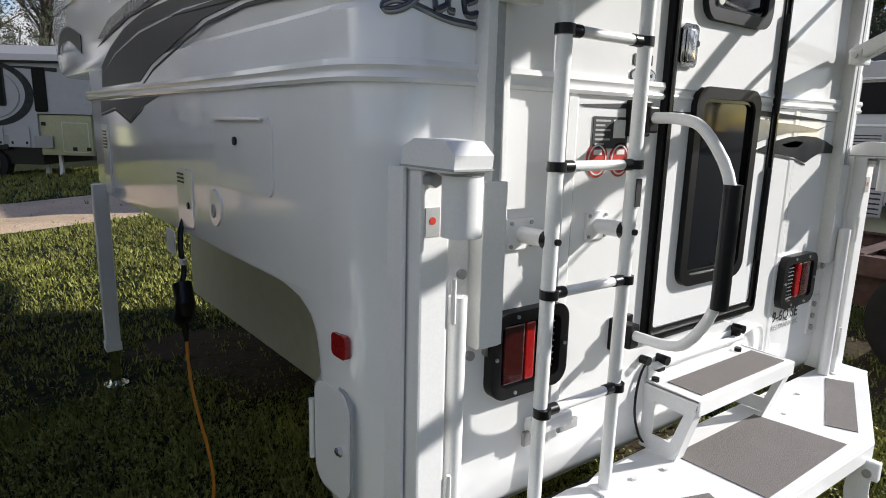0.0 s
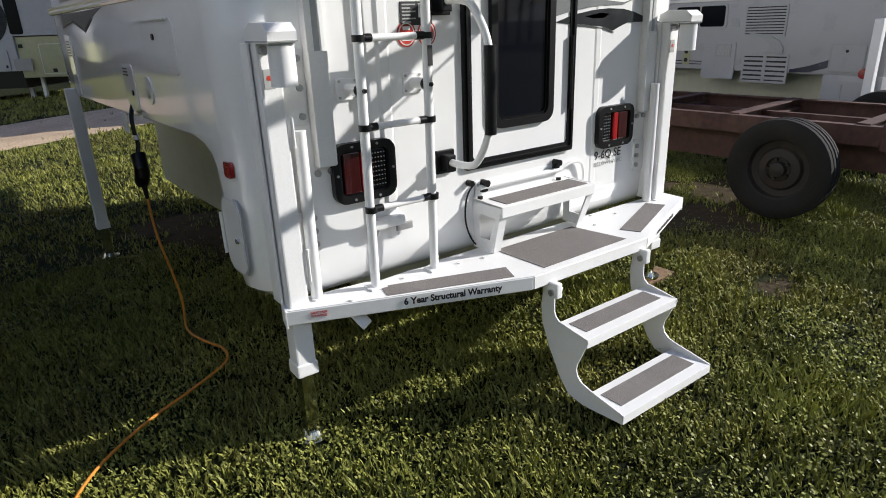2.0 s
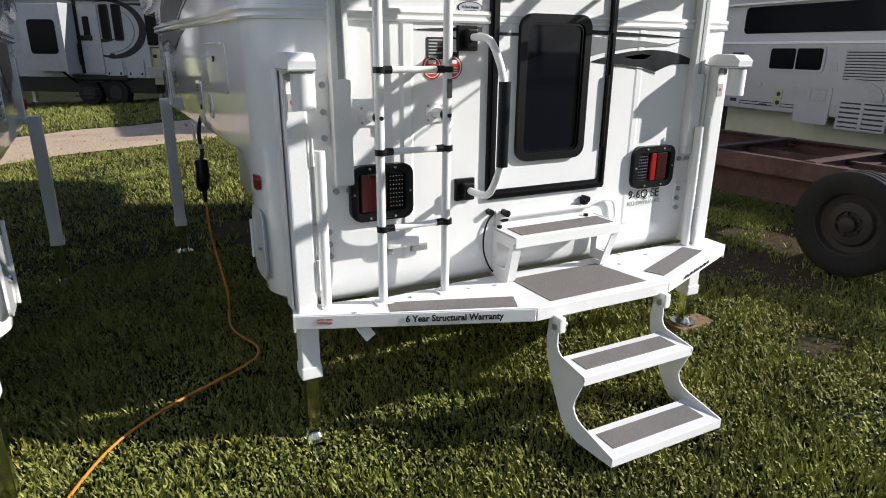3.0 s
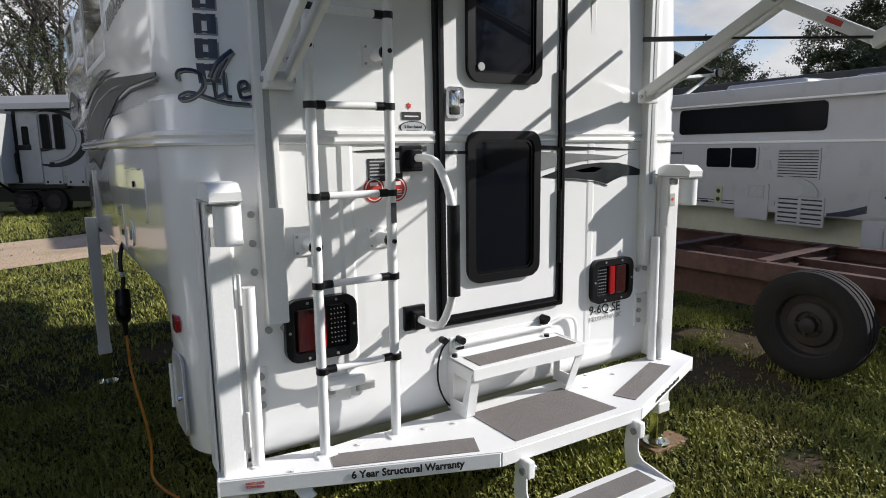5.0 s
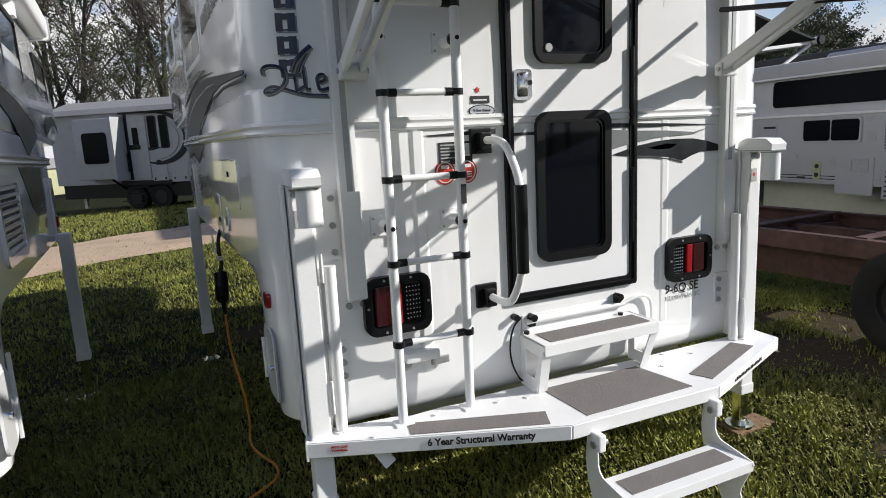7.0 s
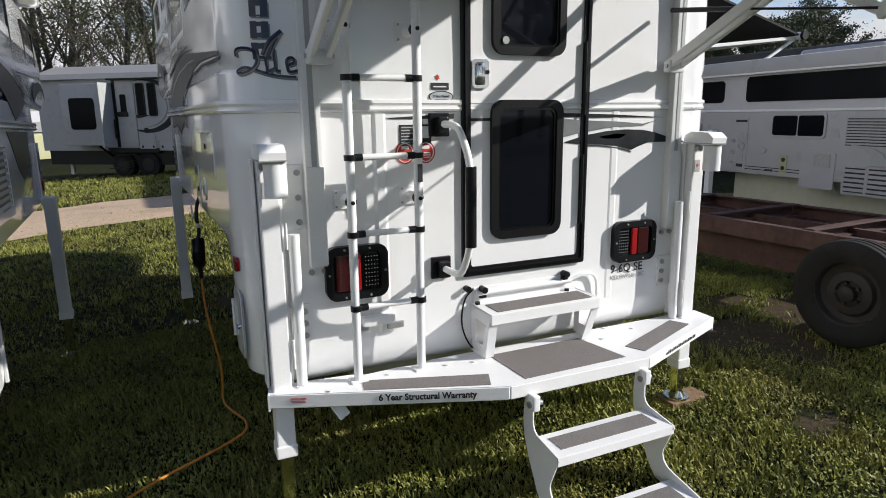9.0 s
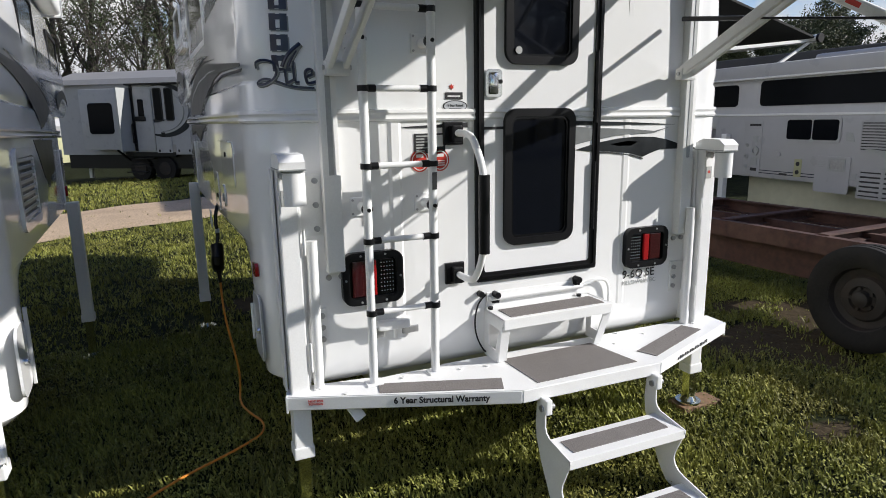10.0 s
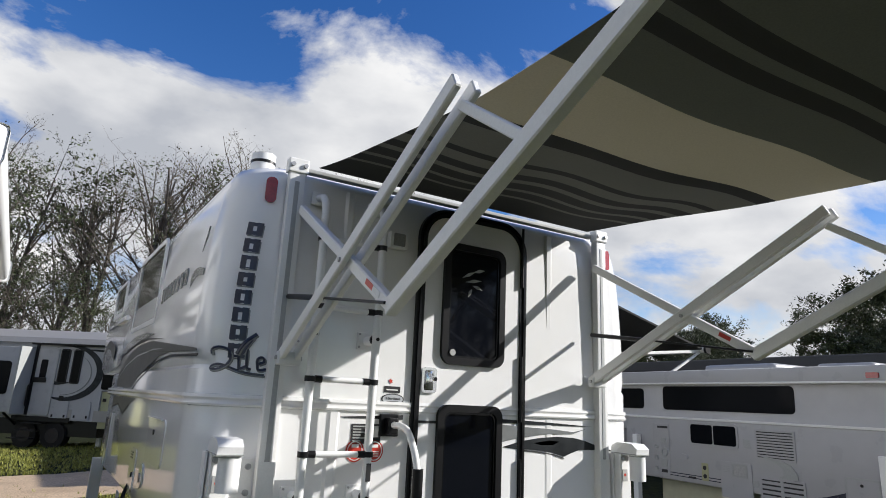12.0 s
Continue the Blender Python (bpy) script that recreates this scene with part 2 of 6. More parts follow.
def ground_material():
    """Grass with worn earthy patches."""
    m = bpy.data.materials.new("turf")
    m.use_nodes = True
    n, l = m.node_tree.nodes, m.node_tree.links
    b = n["Principled BSDF"]
    tc = n.new("ShaderNodeTexCoord")
    tex = []
    for s, d in ((0.55, 5.0), (9.0, 6.0), (55.0, 4.0)):
        t = n.new("ShaderNodeTexNoise")
        t.inputs["Scale"].default_value, t.inputs["Detail"].default_value = s, d
        l.new(tc.outputs["Object"], t.inputs["Vector"])
        tex.append(t)
    # turf tones run near black: the shade among the blades is in the colour
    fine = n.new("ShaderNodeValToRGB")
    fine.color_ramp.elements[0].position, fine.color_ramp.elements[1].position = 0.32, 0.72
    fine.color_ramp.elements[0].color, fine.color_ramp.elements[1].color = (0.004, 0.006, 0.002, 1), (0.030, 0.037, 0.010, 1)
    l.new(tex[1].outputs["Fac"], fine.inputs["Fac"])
    earth = n.new("ShaderNodeValToRGB")
    earth.color_ramp.elements[0].color, earth.color_ramp.elements[1].color = (0.022, 0.017, 0.010, 1), (0.095, 0.070, 0.040, 1)
    l.new(tex[2].outputs["Fac"], earth.inputs["Fac"])
    att = n.new("ShaderNodeAttribute")
    att.attribute_name = "worn"
    add = n.new("ShaderNodeMath")
    add.operation = "MULTIPLY_ADD"
    add.inputs[1].default_value, add.inputs[2].default_value = 0.9, -0.45
    l.new(tex[1].outputs["Fac"], add.inputs[0])
    tot = n.new("ShaderNodeMath")
    l.new(add.outputs["Value"], tot.inputs[0])
    l.new(att.outputs["Fac"], tot.inputs[1])
    patch = n.new("ShaderNodeValToRGB")
    patch.color_ramp.elements[0].position, patch.color_ramp.elements[1].position = 0.40, 0.62
    l.new(tot.outputs["Value"], patch.inputs["Fac"])
    mix = n.new("ShaderNodeMix")
    mix.data_type = "RGBA"
    l.new(patch.outputs["Color"], mix.inputs["Factor"])
    l.new(fine.outputs["Color"], mix.inputs["A"])
    l.new(earth.outputs["Color"], mix.inputs["B"])
    l.new(mix.outputs["Result"], b.inputs["Base Color"])
    b.inputs["Roughness"].default_value = 0.9
    b.inputs["Specular IOR Level"].default_value = 0.1
    bp = n.new("ShaderNodeBump")
    bp.inputs["Strength"].default_value, bp.inputs["Distance"].default_value = 0.8, 0.03
    l.new(tex[1].outputs["Fac"], bp.inputs["Height"])
    l.new(bp.outputs["Normal"], b.inputs["Normal"])
    return m


TURF = ground_material()
GRAVEL = mat("gravel", (0.50, 0.365, 0.235), 0.95, grain=38, vary=0.35, bump=0.8, stain=1.1, stain_amt=0.6, dark=(0.26, 0.185, 0.115))


# ---- mesh helpers ----
def part(name, bm, material, parent=None, label="", smooth=False):
    """Links a bmesh as one mesh object, under a thing or a part."""
    bmesh.ops.recalc_face_normals(bm, faces=bm.faces[:])
    me = bpy.data.meshes.new(name)
    bm.to_mesh(me)
    bm.free()
    for mm in material if isinstance(material, (list, tuple)) else [material]:
        me.materials.append(mm)
    if smooth:
        for p in me.polygons:
            p.use_smooth = True
        me.set_sharp_from_angle(angle=radians(38))
    ob = new(name, me)
    if parent:
        ob.parent = parent
        ob.matrix_parent_inverse = parent.matrix_world.inverted()
    if label:
        ob["label"] = label
    return ob


def thing(name, label, category, at=(0, 0, 0), group="", kind=""):
    ob = new(name)
    ob.empty_display_size = 0.1
    ob.location = at
    ob.matrix_world = Matrix.Translation(at)
    return tagged(ob, label, category, group, kind)


def box(bm, lo, hi, bevel=0.0, seg=2, m=None):
    lo, hi = Vector(lo), Vector(hi)
    r = bmesh.ops.create_cube(bm, size=1.0)
    vs = r["verts"]
    for v in vs:
        v.co = Vector([lo[i] + (v.co[i] + 0.5) * (hi[i] - lo[i]) for i in range(3)])
    if bevel:
        es = list({e for v in vs for e in v.link_edges})
        vs = bmesh.ops.bevel(bm, geom=es, offset=bevel, segments=seg, affect="EDGES", profile=0.6)["verts"]
        vs = list({v for v in bm.verts if v.is_valid and v.tag is False and v in vs}) or vs
    if m is not None:
        bmesh.ops.transform(bm, matrix=m, verts=[v for v in vs if v.is_valid])
    return bm


def B(lo, hi, bevel=0.0, seg=2):
    return box(bmesh.new(), lo, hi, bevel, seg)


def cyl(bm, p0, p1, r, seg=14, r2=None):
    p0, p1 = Vector(p0), Vector(p1)
    d = p1 - p0
    m = Matrix.Translation((p0 + p1) / 2) @ d.to_track_quat("Z", "Y").to_matrix().to_4x4()
    bmesh.ops.create_cone(bm, cap_ends=True, segments=seg, radius1=r, radius2=r if r2 is None else r2, depth=d.length, matrix=m)
    return bm


def C(p0, p1, r, seg=14, r2=None):
    return cyl(bmesh.new(), p0, p1, r, seg, r2)


def bar(p0, p1, w, h, side=(1, 0, 0), bevel=0.004):
    """A straight box section from p0 to p1; w is its width along side, h its height."""
    p0, p1 = Vector(p0), Vector(p1)
    d = (p1 - p0).normalized()
    s = (Vector(side) - d * Vector(side).dot(d)).normalized()
    u = d.cross(s)
    bm = B((-w / 2, -h / 2, 0), (w / 2, h / 2, (p1 - p0).length), bevel, 1)
    m = Matrix((s, u, d)).transposed().to_4x4()
    m.translation = p0
    bmesh.ops.transform(bm, matrix=m, verts=bm.verts[:])
    return bm


def tube(pts, r, seg=10, rounds=0):
    """A round tube along a line of points; rounds smooths the corners."""
    pts = [Vector(p) for p in pts]
    for _ in range(rounds):
        q = [pts[0]]
        for a, b in zip(pts, pts[1:]):
            q += [a.lerp(b, 0.25), a.lerp(b, 0.75)]
        pts = q + [pts[-1]]
    bm = bmesh.new()
    rings = []
    up = Vector((0.13, 0.27, 0.95))
    for i, p in enumerate(pts):
        d = (pts[min(i + 1, len(pts) - 1)] - pts[max(i - 1, 0)]).normalized()
        s = d.cross(up)
        if s.length < 0.05:
            s = d.cross(Vector((1, 0, 0)))
        s.normalize()
        up = s.cross(d).normalized()
        rings.append([bm.verts.new(p + (s * math.cos(a) + up * math.sin(a)) * r) for a in [2 * math.pi * k / seg for k in range(seg)]])
    for a, b in zip(rings, rings[1:]):
        for k in range(seg):
            bm.faces.new((a[k], a[(k + 1) % seg], b[(k + 1) % seg], b[k]))
    bm.faces.new(rings[0]), bm.faces.new(rings[-1])
    return bm


def prism(pts, depth, m=None):
    """A flat outline in x, y drawn out along z by depth."""
    bm = bmesh.new()
    a = [bm.verts.new((x, y, 0)) for x, y in pts]
    b = [bm.verts.new((x, y, depth)) for x, y in pts]
    bm.faces.new(a), bm.faces.new(b)
    for i in range(len(pts)):
        j = (i + 1) % len(pts)
        bm.faces.new((a[i], a[j], b[j], b[i]))
    if m is not None:
        bmesh.ops.transform(bm, matrix=m, verts=bm.verts[:])
    return bm


def rrect(x0, y0, x1, y1, r, n=6):
    out = []
    rs = r if isinstance(r, (tuple, list)) else (r,) * 4
    for (cx, cy, a0), q in zip(((x1, y1, 0), (x0, y1, 90), (x0, y0, 180), (x1, y0, 270)), rs):
        sx, sy = (-1 if cx == x1 else 1), (-1 if cy == y1 else 1)
        for k in range(n + 1):
            a = radians(a0 + 90 * k / n)
            out.append((cx + sx * q + q * math.cos(a), cy + sy * q + q * math.sin(a)))
    return out


def ring(outer, inner, depth, m=None):
    """A frame between two outlines with the same number of points."""
    bm = bmesh.new()
    n = len(outer)
    v = [[bm.verts.new((x, y, z)) for x, y in o] for o, z in ((outer, 0), (outer, depth), (inner, depth), (inner, 0))]
    for a in range(4):
        for i in range(n):
            j = (i + 1) % n
            bm.faces.new((v[a][i], v[a][j], v[(a + 1) % 4][j], v[(a + 1) % 4][i]))
    if m is not None:
        bmesh.ops.transform(bm, matrix=m, verts=bm.verts[:])
    return bm


def rear(y):
    """Outlines in x, z laid on a rear face at y; their depth points out to the back."""
    return Matrix.Translation((0, y, 0)) @ Matrix(((1, 0, 0, 0), (0, 0, -1, 0), (0, 1, 0, 0), (0, 0, 0, 1)))


def side(x, out=-1):
    """Outlines in y, z laid on a side face at x; their depth points along out."""
    return Matrix(((0, 0, out, x), (1, 0, 0, 0), (0, 1, 0, 0), (0, 0, 0, 1)))


def text(body, size, m, material, parent, name="lettering", squeeze=1.0, bold=0.0, shear=0.0, align="LEFT"):
    cu = bpy.data.curves.new(name, "FONT")
    cu.body, cu.size, cu.extrude, cu.offset, cu.shear, cu.align_x = body, size, 0.0006, bold, shear, align
    cu.resolution_u = 3
    tmp = bpy.data.objects.new(name, cu)
    me = bpy.data.meshes.new_from_object(tmp)
    bpy.data.objects.remove(tmp)
    me.transform(m @ Matrix.Diagonal((squeeze, 1, 1, 1)))
    me.materials.append(material)
    ob = new(name, me)
    ob.parent = parent
    ob.matrix_parent_inverse = parent.matrix_world.inverted()
    return ob


def gz(x, y):
    """The height of the ground."""
    a = 0.04 * 9 * math.tanh((x + 1.1) / 9) + 0.02 * 12 * math.tanh(y / 12)
    a -= 0.024 * 30 * math.tanh(max(0.0, y - 8.0) / 30)
    return a + 0.018 * (noise.noise((x * 0.7, y * 0.7, 0.3)) + 0.5 * noise.noise((x * 2.1, y * 2.1, 1.7)))


# ---- ground ----
WORN = ((2.25, 0.32, 0.62, 0.42), (2.80, 0.45, 0.55, 0.40), (2.55, 0.95, 0.28, 0.14), (1.45, -0.57, 0.17, 0.10), (-0.45, 2.55, 0.55, 0.6), (-0.85, 3.1, 0.4, 0.25), (0.75, 0.75, 0.5, 0.4))


def worn(x, y):
    """How far the turf is trodden down to earth, 0 to 1."""
    v = 1.2 * noise.noise((x * 0.55, y * 0.55, 5.0)) - 0.42 + 0.5 * noise.noise((x * 2.6, y * 2.6, 2.0))
    for cx, cy, rx, ry in WORN:
        d = ((x - cx) / rx) ** 2 + ((y - cy) / ry) ** 2
        v = max(v, 1.25 - d * 0.8 + 0.7 * noise.noise((x * 3.0, y * 3.0, 4.0)))
    return min(1.0, max(0.0, v))


def axis_steps(lo, hi, near, fine, out):
    v = [near[0] + k * fine for k in range(int((near[1] - near[0]) / fine) + 1)]
    step, a = fine, near[0]
    left = []
    while a > lo:
        step *= out
        a -= step
        left.append(max(a, lo))
    step, b = fine, v[-1]
    right = []
    while b < hi:
        step *= out
        b += step
        right.append(min(b, hi))
    return left[::-1] + v + right


def road_near(x):
    return 8.15 + 0.28 * (x + 1.0) + 0.25 * noise.noise((x * 0.6, 3.1, 0.0))


def build_ground():
    xs, ys = axis_steps(-900, 900, (-4.0, 5.0), 0.15, 1.16), axis_steps(-900, 900, (-3.0, 9.0), 0.15, 1.16)
    verts = [(x, y, gz(x, y)) for y in ys for x in xs]
    n = len(xs)
    faces = [(j * n + i, j * n + i + 1, (j + 1) * n + i + 1, (j + 1) * n + i) for j in range(len(ys) - 1) for i in range(n - 1)]
    me = bpy.data.meshes.new("ground")
    me.from_pydata(verts, [], faces)
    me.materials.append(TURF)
    me.attributes.new("worn", "FLOAT", "POINT").data.foreach_set("value", [worn(x, y) if abs(x) < 25 and abs(y) < 30 else 0.0 for x, y, z in verts])
    for p in me.polygons:
        p.use_smooth = True
    tagged(new("ground", me), "mown lawn with thin earthy patches", "ground", kind="structure")
    bm = bmesh.new()
    prev = None
    for k in range(241):
        x = -60 + k * 0.5
        a = road_near(x)
        b = a + 3.5 + 0.3 * noise.noise((x * 0.5, 9.0, 0.0))
        cur = [bm.verts.new((x, a + (b - a) * q, gz(x, a + (b - a) * q) + 0.014 + 0.02 * math.sin(math.pi * q))) for q in (0, 0.1, 0.3, 0.5, 0.7, 0.9, 1)]
        if prev:
            for i in range(6):
                bm.faces.new((prev[i], prev[i + 1], cur[i + 1], cur[i]))
        prev = cur
    tagged(part("gravel_road", bm, GRAVEL, smooth=True), "pale gravel lane across the lawn", "road", kind="structure")


build_ground()


# ---- the camper shell, shared by both moulded campers ----
LEVELS = (
    (0.552, 1.09, 0.06, 0.20), (0.566, 1.14, 0.028, 0.235), (0.605, 1.178, 0.006, 0.26), (0.70, 1.19, 0.0, 0.275), (1.00, 1.20, 0.0, 0.290), (1.06, 1.20, 0.0, 0.310),
    (1.10, 1.20, 0.0, 0.350), (1.130, 1.20, 0.0, 0.43), (1.148, 1.20, 0.0, 0.55), (1.158, 1.20, 0.0, 2.86), (1.19, 1.205, 0.0, 2.90),
    (1.50, 1.205, 0.0, 2.92), (1.785, 1.205, 0.0, 2.92), (1.80, 1.190, 0.0, 4.05), (1.85, 1.203, 0.0, 4.20), (2.10, 1.20, 0.003, 4.32), (2.30, 1.19, 0.008, 4.25),
    (2.45, 1.175, 0.010, 4.10), (2.55, 1.155, 0.014, 3.90), (2.62, 1.135, 0.022, 3.75), (2.665, 1.105, 0.042, 3.55), (2.690, 1.06, 0.08, 3.35), (2.70, 0.96, 0.17, 3.10))


def shell_width(z):
    return float(np.interp(z, [v[0] for v in LEVELS], [v[1] for v in LEVELS]))


def shell_mesh(shorter=0.0):
    """The moulded body; shorter takes a length off ahead of the rear leg."""
    bm = bmesh.new()
    rings = []
    for z, hw, yr, yf in LEVELS:
        yf -= shorter if yf > 1 else 0.0
        rc, rf = min(0.17, hw * 0.4), min(0.38 if z > 1.79 else 0.12, (yf - yr) * 0.25)
        o = rrect(-hw, yr, hw, yf, (rf, rf, rc, rc), 8)
        rings.append([bm.verts.new((x, y, z)) for x, y in o])
    n = len(rings[0])
    for a, b in zip(rings, rings[1:]):
        for k in range(n):
            bm.faces.new((a[k], a[(k + 1) % n], b[(k + 1) % n], b[k]))
    bm.faces.new(rings[0]), bm.faces.new(rings[-1])
    return bm


def belt_mesh(z, h, proud, y1=2.88):
    """A moulding round the shell from one front corner over the rear to the other."""
    hw = shell_width(z)
    rc = 0.17
    line = [(-hw, y1)] + [(-hw + rc - rc * math.cos(radians(a)), rc - rc * math.sin(radians(a))) for a in range(0, 91, 9)]
    line += [(-x, y) for x, y in line[::-1]]
    prof = [(-0.003, -h / 2), (proud * 0.7, -h / 2 + 0.003), (proud, -h * 0.28), (proud * 0.55, -h * 0.06), (proud * 0.6, h * 0.05), (proud, h * 0.2), (proud * 0.8, h / 2 - 0.002), (-0.003, h / 2)]
    bm = bmesh.new()
    rings = []
    for i, (x, y) in enumerate(line):
        a, b = Vector(line[max(i - 1, 0)]), Vector(line[min(i + 1, len(line) - 1)])
        d = (b - a).normalized()
        nx, ny = d.y, -d.x
        if nx * x + ny * (y - 1.5) < 0:
            nx, ny = -nx, -ny
        rings.append([bm.verts.new((x + nx * p, y + ny * p, z + q)) for p, q in prof])
    for a, b in zip(rings, rings[1:]):
        for k in range(len(prof) - 1):
            bm.faces.new((a[k], a[k + 1], b[k + 1], b[k]))
    bm.faces.new(rings[0]), bm.faces.new(rings[-1])
    return bm


def swoosh(y0, z0, y1, z1, rise, w0, w1, n=14, back=0.0):
    """A tapering arched stripe in y, z."""
    up, dn = [], []
    for k in range(n + 1):
        t = k / n
        y = y0 + (y1 - y0) * t
        z = z0 + (z1 - z0) * t + rise * math.sin(math.pi * t ** 0.8) * (1 - 0.25 * t)
        w = w0 + (w1 - w0) * t
        up.append((y, z + w / 2))
        dn.append((y + back * (1 - t), z - w / 2))
    return up + dn[::-1]


camper = thing("truck_camper", "white moulded fibreglass truck camper standing on four jacks", "camper", (0, 0, 0.6))
part("shell", shell_mesh(), GELCOAT, camper, "glossy white moulded fibreglass shell", smooth=True)
part("belt_moulding", belt_mesh(1.665, 0.05, 0.014), GELCOAT, camper, smooth=True)
part("cabover_moulding", B((-1.209, 3.3, 2.185), (-1.185, 5.0, 2.225), 0.008), GELCOAT, camper, smooth=True)
part("tub", B((-0.76, 0.10, 0.49), (0.76, 2.85, 1.2), 0.02), CREAM, camper, "cream lower tub that fits a truck bed", smooth=True)
part("roof_vent_cap", C((-0.99, 0.24, 2.66), (-0.99, 0.24, 2.79), 0.055, 20), WHITE_PAINT, camper, smooth=True)
part("vent_cap_band", C((-0.99, 0.24, 2.742), (-0.99, 0.24, 2.756), 0.0565, 20), BLACK, camper)

# raised ribs on the rear wall and the shallow panel beside the door
for x0, x1, z0, z1, deep in ((-0.66, -0.60, 0.72, 1.635, 0.009), (-0.655, -0.605, 1.695, 2.62, 0.009), (0.525, 0.58, 0.72, 1.635, 0.004), (0.525, 0.58, 1.695, 2.62, 0.009)):
    section = [(x0, 0.0), (x0 + 0.014, deep), (x1 - 0.014, deep), (x1, 0.0)]
    part("wall_rib", prism(section, z1 - z0, Matrix(((1, 0, 0, 0), (0, -1, 0, 0.012 if z1 > 2 else 0.001), (0, 0, 1, z0), (0, 0, 0, 1)))), GELCOAT, camper)


# ---- rear door ----
def rear_window(name, x0, z0, x1, z1, parent, y):
    w = part(name, ring(rrect(x0, z0, x1, z1, 0.055), rrect(x0 + 0.034, z0 + 0.034, x1 - 0.034, z1 - 0.034, 0.035), 0.020, rear(y)), BLACK, parent, "dark tinted window in a black frame", smooth=True)
    part("inner_frame", ring(rrect(x0 + 0.034, z0 + 0.034, x1 - 0.034, z1 - 0.034, 0.035), rrect(x0 + 0.044, z0 + 0.044, x1 - 0.044, z1 - 0.044, 0.03), 0.012, rear(y)), BLACK_GLOSS, w)
    part("pane", prism(rrect(x0 + 0.040, z0 + 0.040, x1 - 0.040, z1 - 0.040, 0.03), 0.005, rear(y)), TINT, w)
    return w


DX0, DX1, DZ0, DZ1 = -0.267, 0.384, 0.925, 2.635
door = part("entry_door", prism(rrect(DX0 + 0.034, DZ0 + 0.034, DX1 - 0.034, DZ1 - 0.034, (0.13, 0.13, 0.02, 0.02), 8), 0.026, rear(-0.004)), DOOR_WHITE, camper, "white entry door in a black frame, closed")
part("door_frame", ring(rrect(DX0, DZ0, DX1, DZ1, (0.16, 0.16, 0.012, 0.012), 8), rrect(DX0 + 0.04, DZ0 + 0.042, DX1 - 0.04, DZ1 - 0.04, (0.125, 0.125, 0.015, 0.015), 8), 0.040, rear(0.004)), BLACK, door, "black aluminium door frame", smooth=True)
part("frame_bead", ring(rrect(DX0 + 0.012, DZ0 + 0.014, DX1 - 0.012, DZ1 - 0.012, (0.15, 0.15, 0.012, 0.012), 8), rrect(DX0 + 0.022, DZ0 + 0.024, DX1 - 0.022, DZ1 - 0.022, (0.14, 0.14, 0.012, 0.012), 8), 0.047, rear(0.004)), BLACK_GLOSS, door)
for z in (1.12, 1.62, 2.3):
    part("hinge", C((DX1 - 0.034, -0.045, z), (DX1 - 0.034, -0.045, z + 0.32), 0.007), BLACK, door)
rear_window("lower_window", -0.131, 1.082, 0.235, 1.688, door, -0.030)
rear_window("upper_window", -0.128, 1.873, 0.238, 2.471, door, -0.030)
lock = part("door_handle", prism(rrect(-0.222, 1.735, -0.142, 1.852, 0.018), 0.010, rear(-0.030)), CHROME, door, "chrome paddle door handle", smooth=True)
part("paddle", B((-0.205, -0.052, 1.748), (-0.165, -0.040, 1.838), 0.008), CHROME, lock, smooth=True)
part("keyhole", C((-0.152, -0.040, 1.80), (-0.152, -0.046, 1.80), 0.009), BLACK, lock)
part("window_stop", C((-0.07, -0.056, 1.93), (-0.07, -0.050, 1.93), 0.016), LABEL_GREY, door)
# pale emblem on the upper pane: plain shapes
for i, (x, z, w, a) in enumerate(((0.02, 2.32, 0.09, 25), (0.05, 2.29, 0.10, 8), (0.08, 2.345, 0.08, 12), (0.07, 2.26, 0.06, -20), (0.03, 2.23, 0.05, 60))):
    part("emblem_stroke", prism([(-w / 2, 0.0), (0, 0.012), (w / 2, 0.004), (0, -0.006)], 0.0015, rear(-0.0352) @ pose(x, z, 0, 0, 0, a)), LABEL_GREY, door)

# the door sits almost flush in the wall
for ob in [door] + list(door.children_recursive):
    for v in ob.data.vertices:
        v.co.y += 0.020

